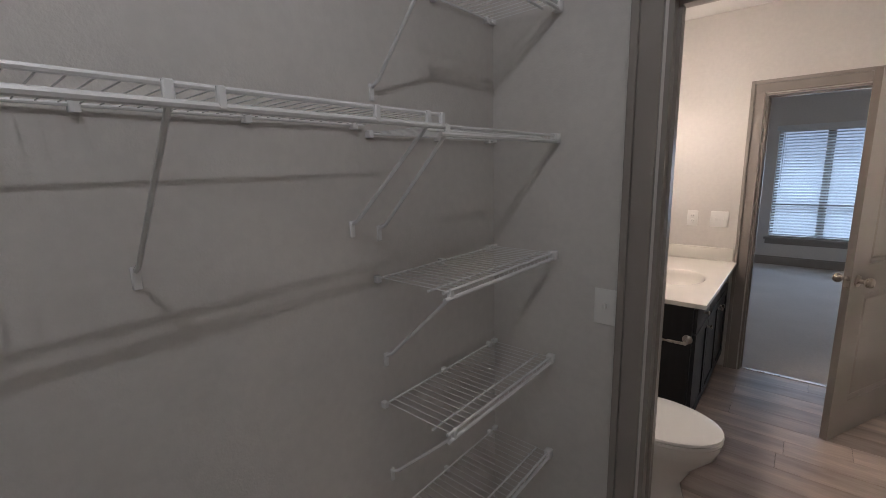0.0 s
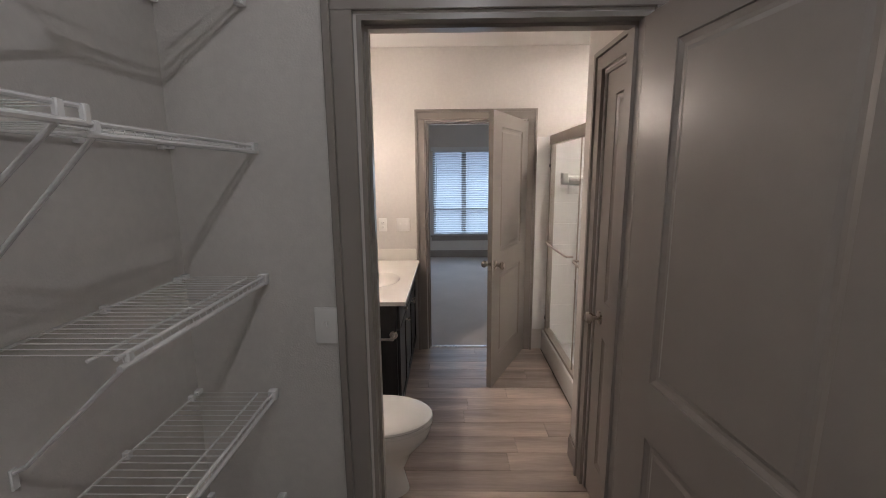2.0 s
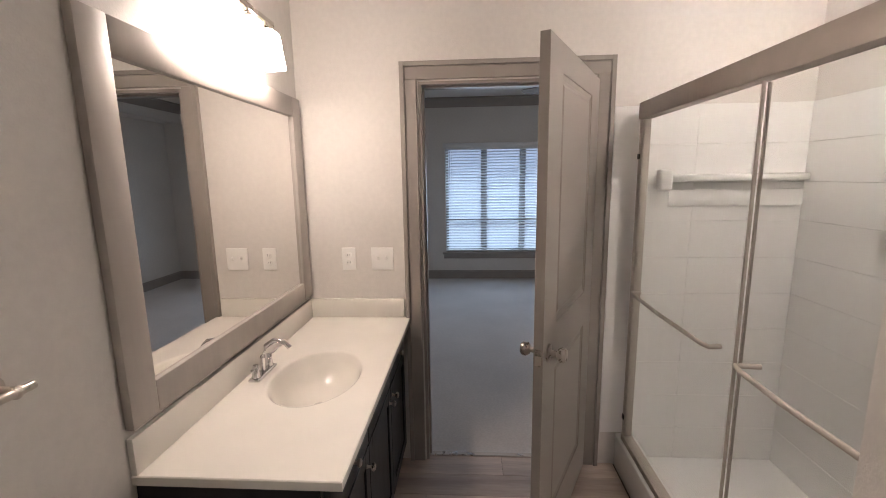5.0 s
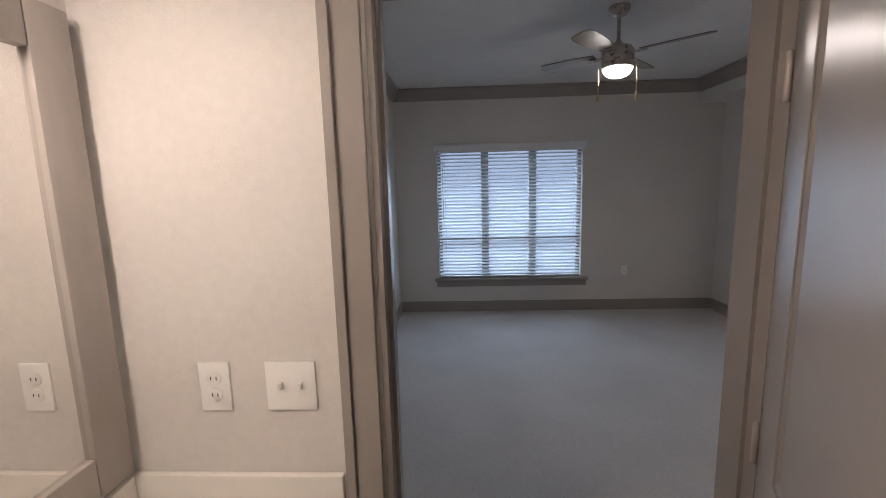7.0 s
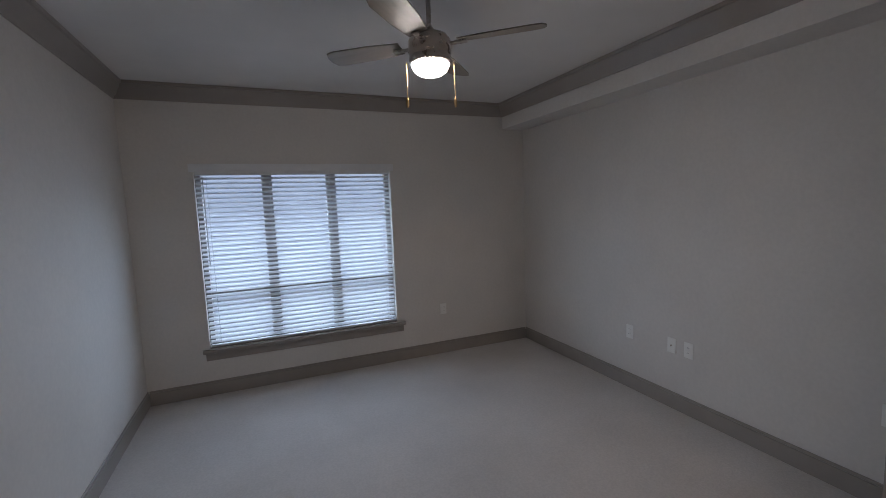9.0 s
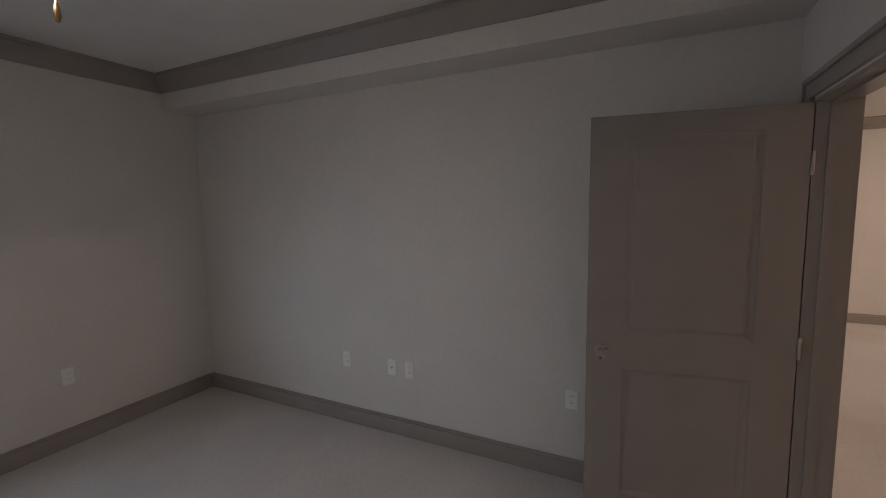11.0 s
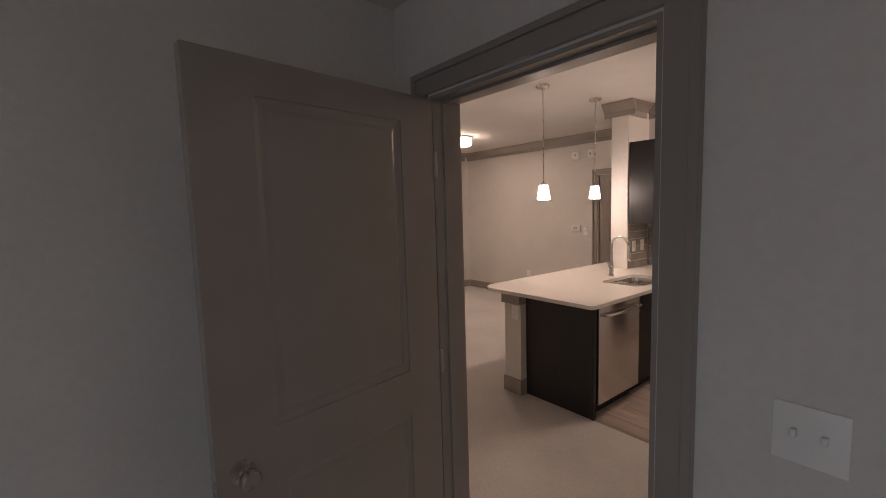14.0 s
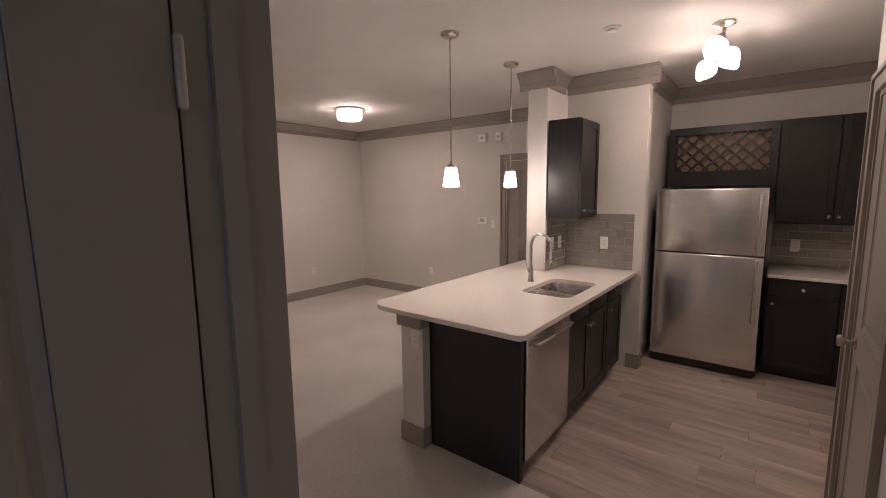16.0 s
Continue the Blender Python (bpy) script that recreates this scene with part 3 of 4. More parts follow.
vanity = thing("vanity_cabinet", "dark espresso wood vanity cabinet with three doors", "cabinet", pose(-0.11, -1.246, 0, 0, 0, 90))
VW = 1.236
for nm, sp in (("side_panel", (0, 0.018, 0.02, 0.503, 0.10, 0.818)), ("side_panel", (VW - 0.018, VW, 0.02, 0.503, 0.10, 0.818)), ("back_panel", (0.018, VW - 0.018, 0.485, 0.503, 0.10, 0.818)),
               ("bottom_panel", (0.018, VW - 0.018, 0.038, 0.485, 0.10, 0.118)), ("face_frame", (0.018, VW - 0.018, 0.02, 0.038, 0.10, 0.818)), ("toe_kick", (0.0, VW, 0.08, 0.503, 0.0, 0.10))):
    part(nm, boxes(sp), M_ESP, vanity, smooth=False)
for k, (a, b) in enumerate(((0.012, 0.408), (0.414, 0.822), (0.828, 1.224))):
    slab(vanity, "drawer_front", a, b, 0.665, 0.805, 0.0)
    d = shaker(vanity, "cabinet_door", a, b, 0.115, 0.655, 0.0)
    pull(d, (b - 0.035, b - 0.035, a + 0.035)[k], 0.0, 0.60)
    if k != 1:
        pull(vanity, (a + b) / 2, 0.0, 0.735)

counter = thing("vanity_countertop", "cream cultured marble vanity top with oval basin", "countertop", pose(0, 0, 0))
bm = bmesh.new()
CX0, CX1, CY0, CY1, CZ = XW + 0.002, -0.07, -1.258, -0.003, 0.845
SX, SY, AX, AY = -0.335, -0.69, 0.165, 0.225
n = 64
oval, edge = [], []
for k in range(n):
    a = 2 * math.pi * k / n
    c, s = math.cos(a), math.sin(a)
    tx = min(((CX1 - SX) if c > 0 else (CX0 - SX)) / c if abs(c) > 1e-6 else 1e9, ((CY1 - SY) if s > 0 else (CY0 - SY)) / s if abs(s) > 1e-6 else 1e9)
    edge.append((SX + c * tx, SY + s * tx))
    oval.append((c, s))
for cx, cy in ((CX0, CY0), (CX1, CY0), (CX1, CY1), (CX0, CY1)):
    i = min(range(n), key=lambda q: (edge[q][0] - cx) ** 2 + (edge[q][1] - cy) ** 2)
    edge[i] = (cx, cy)
rings = [[(x, y, CZ - 0.026) for x, y in edge], [(x, y, CZ - 0.003) for x, y in edge], [(x + (0.003 if x < SX else -0.003), y + (0.003 if y < SY else -0.003), CZ) for x, y in edge]]
for f, dz in ((1.06, 0.0), (1.02, -0.001), (0.98, -0.007), (0.93, -0.03), (0.82, -0.075), (0.6, -0.11), (0.3, -0.125), (0.08, -0.128)):
    rings.append([(SX + AX * f * c, SY + AY * f * s, CZ + dz) for c, s in oval])
loft(rings, bm)
for f in [f for f in bm.faces if len(f.verts) > 8 and f.calc_center_median().z > CZ - 0.05]:
    bm.faces.remove(f)
part("top", bm, M_CUBE, counter)
part("drain", lathe([(0.022, CZ - 0.128), (0.022, CZ - 0.124), (0.012, CZ - 0.123)], 18, at=(SX, SY, 0)), M_CHROME, counter, "chrome drain ring")
part("backsplash", boxes((CX0, CX0 + 0.018, CY0, CY1 - 0.019, CZ + 0.0005, CZ + 0.102), bevel=0.003), M_CUBE, counter)
part("backsplash", boxes((CX0, CX1 - 0.03, CY1 - 0.018, CY1, CZ + 0.0005, CZ + 0.102), bevel=0.003), M_CUBE, counter)

tap = thing("bathroom_faucet", "chrome arched faucet with lever handles on the vanity", "faucet", pose(-0.545, -0.69, CZ))
part("base", boxes((-0.022, 0.022, -0.075, 0.075, 0, 0.014), bevel=0.006, seg=3), M_CHROME, tap)
part("spout", tube([(0, 0, 0.012), (0.002, 0, 0.07), (0.02, 0, 0.115), (0.055, 0, 0.138), (0.09, 0, 0.132), (0.112, 0, 0.108)], 0.010, 12), M_CHROME, tap)
for yy in (-0.052, 0.052):
    h = part("handle", lathe([(0.016, 0.012), (0.014, 0.03), (0.011, 0.045), (0.014, 0.05), (0.010, 0.062), (0, 0.064)], 16, at=(0, yy, 0)), M_CHROME, tap)
    part("lever", tube([(0, yy, 0.055), (0.012, yy * 1.4, 0.060), (0.016, yy * 2.1, 0.066)], 0.0045, 8), M_CHROME, h)

paper = thing("toilet_paper_holder", "brushed nickel toilet paper holder on the vanity side", "paper holder", pose(-0.228, -1.247, 0.62))
for xx in (-0.08, 0.08):
    part("post", lathe([(0.026, 0.0), (0.025, -0.006), (0.015, -0.011), (0.009, -0.016), (0.009, -0.055), (0.013, -0.060), (0.012, -0.068), (0.0, -0.07)], 18, at=(xx, 0, 0.01), axis="y"), M_NICKEL, paper)
part("roller", tube([(-0.078, -0.058, 0.004), (0.078, -0.058, 0.004)], 0.008, 12), M_NICKEL, paper)

rail = thing("towel_bar", "brushed nickel towel bar on the bathroom wall", "towel bar", pose(XW, -1.76, 1.215))
for yy in (0.24, -0.24):
    part("post", lathe([(0.028, 0.0), (0.027, 0.006), (0.016, 0.012), (0.010, 0.018), (0.010, 0.055), (0.013, 0.06), (0.0, 0.07)], 18, at=(0, yy, 0), axis="x"), M_NICKEL, rail)
part("bar", tube([(0.058, -0.27, 0), (0.058, 0.27, 0)], 0.0085, 12), M_NICKEL, rail)

mirror = thing("mirror", "large wall mirror in a wide taupe wood frame", "mirror", pose(XW, -0.64, 0.966))
MW, MH, MF = 1.228, 1.0, 0.092
for nm, s in (("frame", (0, 0.026, -MW / 2, -MW / 2 + MF, 0, MH)), ("frame", (0, 0.026, MW / 2 - MF, MW / 2, 0, MH)), ("frame", (0, 0.0255, -MW / 2 + MF, MW / 2 - MF, 0, MF)), ("frame", (0, 0.0255, -MW / 2 + MF, MW / 2 - MF, MH - MF, MH))):
    part(nm, boxes(s, bevel=0.005), M_MFRAME, mirror)
part("mirror_glass", boxes((0.004, 0.012, -MW / 2 + MF - 0.005, MW / 2 - MF + 0.005, MF - 0.005, MH - MF + 0.005)), M_MIRROR, mirror, "clear silvered mirror glass", smooth=False)

van = thing("vanity_light", "four-shade brushed nickel vanity light above the mirror", "wall light", pose(XW, -0.66, 2.19))
part("back_plate", boxes((0, 0.02, -0.09, 0.09, -0.055, 0.055), bevel=0.006), M_NICKEL, van)
part("arm", tube([(0.01, 0, 0), (0.075, 0, 0)], 0.010, 10), M_NICKEL, van)
part("bar", boxes((0.065, 0.085, -0.275, 0.275, -0.01, 0.01), bevel=0.003), M_NICKEL, van)
for yy in (-0.21, -0.07, 0.07, 0.21):
    part("socket", lathe([(0.02, -0.045), (0.022, -0.03), (0.010, -0.02), (0.008, -0.008)], 14, at=(0.075, yy, 0)), M_NICKEL, van)
    r = [(0.040, -0.045), (0.043, -0.055), (0.055, -0.175), (0.0545, -0.178)]
    rg = [[(0.075 + q * sx * (1 if abs(sx) == abs(sy) else 1), yy + q * sy, h) for sx, sy in ((-1, -0.8), (-0.8, -1), (0.8, -1), (1, -0.8), (1, 0.8), (0.8, 1), (-0.8, 1), (-1, 0.8))] for q, h in r]
    part("shade", loft(rg), M_BULBWARM, van, "glowing frosted square glass shade")
    part("bulb_opening", lathe([(0.044, -0.1795), (0.044, -0.1815)], 16, at=(0.075, yy, 0)), M_VANOPEN, van, "bright open bottom of the shade")

# toilet
def egg(cx, cy, front, back, half, z, n=36):
    return [(cx + (front if math.cos(2 * math.pi * k / n) > 0 else back) * math.cos(2 * math.pi * k / n), cy + half * math.sin(2 * math.pi * k / n), z) for k in range(n)]


toilet = thing("toilet", "white two-piece toilet with the lid closed", "toilet", pose(XW, -1.77, 0))
part("pedestal", loft([egg(0.36, 0, 0.24, 0.24, 0.115, 0.0), egg(0.36, 0, 0.235, 0.235, 0.11, 0.03), egg(0.37, 0, 0.20, 0.23, 0.095, 0.12), egg(0.40, 0, 0.22, 0.23, 0.11, 0.22), egg(0.44, 0, 0.26, 0.24, 0.16, 0.31), egg(0.45, 0, 0.268, 0.24, 0.183, 0.36), egg(0.45, 0, 0.268, 0.24, 0.183, 0.385)]), M_PORC, toilet)
part("seat", loft([egg(0.45, 0, 0.272, 0.22, 0.187, 0.386), egg(0.45, 0, 0.275, 0.22, 0.19, 0.392), egg(0.45, 0, 0.272, 0.22, 0.187, 0.404)]), M_PORC, toilet)
part("lid", loft([egg(0.45, 0, 0.27, 0.225, 0.186, 0.406), egg(0.45, 0, 0.276, 0.23, 0.191, 0.412), egg(0.45, 0, 0.272, 0.226, 0.187, 0.421), egg(0.45, 0, 0.255, 0.21, 0.172, 0.427), egg(0.45, 0, 0.14, 0.11, 0.09, 0.431)]), M_PORC, toilet)
part("tank", loft([rounded(0.015 + g, 0.205 - g, -0.225 + g, 0.225 - g, (0.085, 0.03, 0.03, 0.085), z) for g, z in ((0.03, 0.36), (0.02, 0.372), (0.006, 0.55), (0.0, 0.71))]), M_PORC, toilet)
part("tank_lid", loft([rounded(0.008 + g, 0.218 - g, -0.236 + g, 0.236 - g, (0.095 - g, 0.04 - g, 0.04 - g, 0.095 - g), z) for g, z in ((0.008, 0.711), (0.0, 0.718), (0.0, 0.734), (0.005, 0.743), (0.016, 0.749))]), M_PORC, toilet)
part("flush_lever", tube([(0.205, -0.17, 0.67), (0.225, -0.17, 0.67), (0.232, -0.12, 0.665), (0.232, -0.09, 0.66)], 0.007, 10), M_CHROME, toilet, "chrome flush lever")

# shower
shower = thing("shower", "white acrylic shower with framed sliding glass doors", "shower", pose(0, 0, 0))
part("shower_pan", boxes((XS + 0.08, XK0, -1.50, -0.0, 0.0, 0.06), (XS - 0.02, XS + 0.08, -1.499, -0.001, 0.0, 0.195), bevel=0.012, seg=3), M_SHOWER, shower)
for k in range(10):
    z0, z1 = 0.061 + k * 0.184, 0.061 + (k + 1) * 0.184 - 0.0007
    part("wall_panel", boxes((XK0 - 0.02, XK0 - 0.001, -1.479, -0.021, z0, z1), bevel=0.001, seg=1), M_SHOWER, shower)
    for j in range(3):
        a0 = XS + 0.02 + j * 0.263
        part("wall_panel", boxes((a0, a0 + 0.2623, -0.02, -0.001, z0, z1), bevel=0.001, seg=1), M_SHOWER, shower)
        part("wall_panel", boxes((a0, a0 + 0.2623, -1.499, -1.48, z0, z1), bevel=0.001, seg=1), M_SHOWER, shower)
part("flange", boxes((0.945, XS + 0.018, -0.012, -0.001, 0.197, 1.90), bevel=0.003, seg=1), M_SHOWER, shower)
part("soap_shelf_lip", boxes((XS + 0.165, XK0 - 0.02, -0.03, -0.0195, 1.42, 1.50), bevel=0.004, seg=2), M_SHOWER, shower)
part("soap_ledge", boxes((XS + 0.10, XK0 - 0.02, -0.066, -0.02, 1.54, 1.575), (XS + 0.10, XS + 0.16, -0.078, -0.02, 1.50, 1.60), bevel=0.012, seg=3), M_SHOWER, shower)
part("soap_ledge", boxes((XK0 - 0.11, XK0 - 0.02, -1.2, -0.5, 1.54, 1.575), bevel=0.012, seg=3), M_SHOWER, shower)
part("header", boxes((XS - 0.012, XS + 0.042, -1.499, -0.06, 1.83, 1.905), bevel=0.004), M_SATIN, shower)
part("track", boxes((XS - 0.008, XS + 0.045, -1.499, -0.06, 0.196, 0.225), bevel=0.004), M_SATIN, shower)
for yy in (-0.088, -1.499):
    part("jamb_channel", boxes((XS - 0.004, XS + 0.038, yy, yy + 0.028, 0.226, 1.83), bevel=0.003), M_SATIN, shower)
for xx, a, b in ((XS - 0.002, -0.90, -0.10), (XS + 0.026, -1.48, -0.888)):
    p = part("glass_door", boxes((xx, xx + 0.006, a, b, 0.232, 1.825)), M_SHOWGLASS, shower, "clear sliding glass panel", smooth=False)
    p.visible_shadow = False
    for e in (a - 0.006, b):
        part("edge_trim", boxes((xx - 0.001, xx + 0.007, e, e + 0.006, 0.232, 1.825)), M_SATIN, p)
    xo = XS - 0.05
    part("towel_rail", tube([(xx, b - 0.09, 1.03), (xo + 0.01, b - 0.085, 1.03), (xo, b - 0.12, 1.03), (xo - 0.008, (a + b) / 2, 1.03), (xo, a + 0.10, 1.03), (xo + 0.01, a + 0.065, 1.03), (xx, a + 0.07, 1.03)], 0.008, 10), M_SATIN, p, "bowed nickel towel rail")
for zz in (1.66, 0.33):
    part("bumper", boxes((XS - 0.009, XS - 0.004, -0.084, -0.064, zz - 0.012, zz + 0.012)), M_DARK, shower)

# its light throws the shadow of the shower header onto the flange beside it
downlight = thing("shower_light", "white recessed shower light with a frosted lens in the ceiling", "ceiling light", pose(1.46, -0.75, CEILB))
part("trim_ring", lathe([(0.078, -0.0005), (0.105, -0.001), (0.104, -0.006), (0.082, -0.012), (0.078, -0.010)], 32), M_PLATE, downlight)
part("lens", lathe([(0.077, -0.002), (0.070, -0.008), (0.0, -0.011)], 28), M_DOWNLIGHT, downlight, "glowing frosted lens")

hook = thing("robe_hook", "small nickel robe hook on the linen door", "hook", pose(XR + 0.004, -2.10, 1.90))
part("rose", lathe([(0.014, 0.0), (0.013, -0.004), (0.006, -0.008)], 14, axis="x"), M_NICKEL, hook)
part("arm", tube([(-0.004, 0, 0), (-0.028, 0, 0.002), (-0.038, 0, 0.010)], 0.004, 8), M_NICKEL, hook)


# ---- bedroom: window, blind, fan ----
win = structure("window_1", boxes((WX[0], WX[0] + 0.045, YN + 0.075, YN + 0.125, *WZ), (WX[1] - 0.045, WX[1], YN + 0.075, YN + 0.125, *WZ),
                                  (WX[0] + 0.045, WX[1] - 0.045, YN + 0.075, YN + 0.125, WZ[0], WZ[0] + 0.045), (WX[0] + 0.045, WX[1] - 0.045, YN + 0.075, YN + 0.125, WZ[1] - 0.045, WZ[1]), bevel=0.003, seg=1), M_WINF, "triple taupe vinyl window behind a white blind")
cell = (WX[1] - WX[0]) / 3
for k in (1, 2):
    part("mullion", boxes((WX[0] + k * cell - 0.045, WX[0] + k * cell + 0.045, YN + 0.07, YN + 0.13, WZ[0] + 0.045, WZ[1] - 0.045), bevel=0.003, seg=1), M_WINF, win)
for k in range(3):
    a = WX[0] + k * cell + (0.047 if k else 0.045)
    b = WX[0] + (k + 1) * cell - (0.047 if k < 2 else 0.045)
    part("sash_rail", boxes((a, b, YN + 0.08, YN + 0.12, 0.885, 0.945), bevel=0.003, seg=1), M_WINF, win)
    for z0, z1, dy in ((WZ[0] + 0.045, 0.885, 0.0), (0.945, WZ[1] - 0.045, 0.012)):
        p = part("pane", boxes((a, b, YN + 0.094 + dy, YN + 0.098 + dy, z0, z1)), M_PANE, win, smooth=False)
        p.visible_shadow = False
part("window_sill", boxes((WX[0] - 0.055, WX[1] + 0.085, YN - 0.045, YN - 0.0005, 0.395, 0.428), (WX[0] - 0.035, WX[1] + 0.065, YN - 0.018, YN - 0.0005, 0.325, 0.395), bevel=0.004), M_TRIM, win, "taupe painted sill and apron")
part("window_sill", boxes((WX[0] + 0.001, WX[1] - 0.001, YN, YN + 0.075, 0.431, 0.436)), M_TRIM, win)

blind = thing("window_blind", "white horizontal slat blind, slats open, over the window", "blind", pose((WX[0] + WX[1]) / 2, YN + 0.03, 0.44))
BW = (WX[1] - WX[0]) / 2 - 0.008
part("valance", boxes((-BW - 0.04, BW + 0.04, -0.05, -0.034, 1.562, 1.632), bevel=0.004), M_BLIND, blind)
part("head_rail", boxes((-BW, BW, -0.025, 0.025, 1.535, 1.585)), M_BLIND, blind)
slat = None
for k in range(36):
    if slat is None:
        rg = []
        for x in (-BW, BW):
            rg.append([(x, -0.0245, -0.0015), (x, 0.0, 0.0012), (x, 0.0245, -0.0015), (x, 0.0245, 0.001), (x, 0.0, 0.0037), (x, -0.0245, 0.001)])
        slat = part("slat", loft(rg), M_BLIND, blind)
        o = slat
    else:
        o = slat.copy()
        scene.collection.objects.link(o)
    o.location, o.rotation_euler = (0, 0, 0.045 + k * 0.0418), (radians(22), 0, 0)
part("bottom_rail", boxes((-BW, BW, -0.025, 0.025, 0.001, 0.018), bevel=0.004), M_BLIND, blind)
for x in (-0.78, -0.27, 0.27, 0.78):
    for y in (-0.027, 0.027):
        part("ladder_cord", tube([(x, y, 0.015), (x, y, 1.54)], 0.0012, 5), M_BLIND, blind)
part("tilt_wand", tube([(-BW + 0.06, -0.033, 1.53), (-BW + 0.06, -0.036, 0.75)], 0.004, 6), M_BLIND, blind, "clear plastic tilt wand")

fan = thing("ceiling_fan", "brushed nickel ceiling fan with a lit glass bowl", "ceiling fan", pose(1.235, 2.12, CEIL, 0, 0, 49))
part("canopy", lathe([(0.068, -0.005), (0.068, 0.0)][::-1] + [(0.066, -0.03), (0.045, -0.055), (0.018, -0.065)], 28), M_NICKEL, fan)
part("downrod", lathe([(0.012, -0.06), (0.012, -0.20), (0.03, -0.23), (0.045, -0.245)], 18), M_NICKEL, fan)
part("motor", lathe([(0.045, -0.242), (0.085, -0.252), (0.104, -0.275), (0.106, -0.33), (0.099, -0.348), (0.104, -0.355), (0.104, -0.382), (0.09, -0.388)], 36), M_NICKEL, fan)
part("light_bowl", lathe([(0.094, -0.386), (0.091, -0.398), (0.079, -0.418), (0.058, -0.433), (0.03, -0.442), (0.0, -0.445)], 40), M_FANLIGHT, fan, "glowing frosted glass bowl")
for k in range(4):
    a = math.pi / 2 * k
    ca, sa = math.cos(a), math.sin(a)
    arm = part("blade_arm", boxes((0.10, 0.19, -0.018, 0.018, -0.305, -0.297), bevel=0.003, seg=1), M_NICKEL, fan)
    arm.rotation_euler = (radians(0), 0, a)
    out = [(0.15, -0.045), (0.30, -0.062), (0.50, -0.066), (0.545, -0.055), (0.56, -0.02), (0.56, 0.02), (0.545, 0.055), (0.50, 0.066), (0.30, 0.062), (0.15, 0.045)]
    blade = part("blade", loft([[(x, y, -0.292 + y * 0.2) for x, y in out], [(x, y, -0.286 + y * 0.2) for x, y in out]]), M_BLADE, fan, "dark wood fan blade", smooth=False)
    blade.rotation_euler = (0, 0, a)
for side in (-1, 1):
    x, y = side * 0.05, side * -0.106
    ch = part("pull_chain", tube([(x, y, -0.375), (x * 1.02, y * 1.02, -0.545)], 0.0026, 6), M_BRASS, fan, "beaded brass pull chain")
    part("fob", lathe([(0.003, -0.54), (0.007, -0.555), (0.0085, -0.575), (0.005, -0.59), (0.0, -0.592)], 12, at=(x * 1.02, y * 1.02, 0)), M_BRASS, ch, "small wooden fob")


# ---- living room ----
drum = thing("ceiling_light", "white glass drum light on the living room ceiling", "ceiling light", pose(6.64, -3.2, CEILK))
part("canopy", lathe([(0.17, 0.0), (0.19, -0.012), (0.19, -0.022), (0.15, -0.026)], 32), M_NICKEL, drum)
part("shade", lathe([(0.15, -0.024), (0.152, -0.11), (0.14, -0.122), (0.0, -0.126)], 32), M_DRUM, drum, "glowing white glass drum")
part("diffuser", lathe([(0.135, -0.1262), (0.132, -0.128), (0.02, -0.1285)], 32), M_DRUMOPEN, drum, "bright bottom diffuser")
part("finial", lathe([(0.012, -0.125), (0.014, -0.135), (0.0, -0.145)], 12), M_NICKEL, drum)

pend = None
for px_, py_ in ((4.147, -1.983), (4.167, -2.842)):
    if pend is None:
        pend = thing("pendant_light", "slim nickel pendant light with a white glass shade", "pendant light", pose(px_, py_, CEILK), "pendant lights over the island")
        part("canopy", lathe([(0.063, 0.0), (0.063, -0.012), (0.05, -0.026), (0.012, -0.032)], 28), M_NICKEL, pend)
        part("rod", tube([(0, 0, -0.03), (0, 0, -0.86)], 0.0055, 10), M_NICKEL, pend)
        part("cap", lathe([(0.012, -0.85), (0.034, -0.86), (0.036, -0.875)], 20), M_NICKEL, pend)
        part("shade", lathe([(0.036, -0.874), (0.040, -0.885), (0.056, -0.995), (0.053, -1.002), (0.0, -1.000)], 28), M_PEND, pend, "glowing tapered white glass shade")
        part("bulb_opening", lathe([(0.045, -1.0025), (0.045, -1.0045)], 18), M_PENDOPEN, pend, "bright open bottom of the shade")
    else:
        copy_thing(pend, pose(px_, py_, CEILK))

therm = thing("thermostat", "white wall thermostat beside the entry door", "thermostat", pose(5.62, YL, 1.24))
part("body", boxes((-0.075, 0.075, 0, 0.026, -0.05, 0.05), bevel=0.006), M_PLATE, therm)
part("display", boxes((-0.03, 0.045, 0.026, 0.0275, -0.015, 0.03)), M_GROUT, therm, "grey display window")
plate("white single toggle switch plate beside the entry door", facing(5.46, YL, 1.20, 0), 1)
plate("white outlet plate low on the living room wall", facing(6.6, YL, 0.42, 0), 1, True)
plate("white outlet plate low on the far living room wall", facing(XF, -3.6, 0.42, 90), 1, True)
for x, w in ((5.62, 0.065), (5.36, 0.045)):
    al = thing("alarm_box", "white alarm box high on the wall by the entry", "alarm", pose(x, YL, 2.37))
    part("body", boxes((-w, w, 0, 0.045, -0.06, 0.06), bevel=0.012, seg=3), M_PLATE, al)
    part("lens", lathe([(0.018, 0.044), (0.016, 0.052), (0.0, 0.055)], 14, axis="y"), M_GROUT, al)
smoke = thing("sprinkler_head", "white concealed sprinkler plate on the ceiling", "sprinkler", pose(3.285, -2.59, CEILK))
part("plate", lathe([(0.055, 0.0), (0.055, -0.006), (0.035, -0.012), (0.033, -0.022), (0.0, -0.024)], 24), M_PLATE, smoke)
for z, nm in ((1.12, "deadbolt"), (0.95, "door_knob")):
    part(nm, lathe([(0.03, 0), (0.03, 0.01), (0.015, 0.016), (0.022, 0.04), (0.02, 0.055), (0, 0.058)], 18, at=(0, 0, 0), axis="y"), M_NICKEL, bpy.data.objects["door_entry"], "nickel " + nm.replace("_", " ")).location = (0.83, 0.0, z)


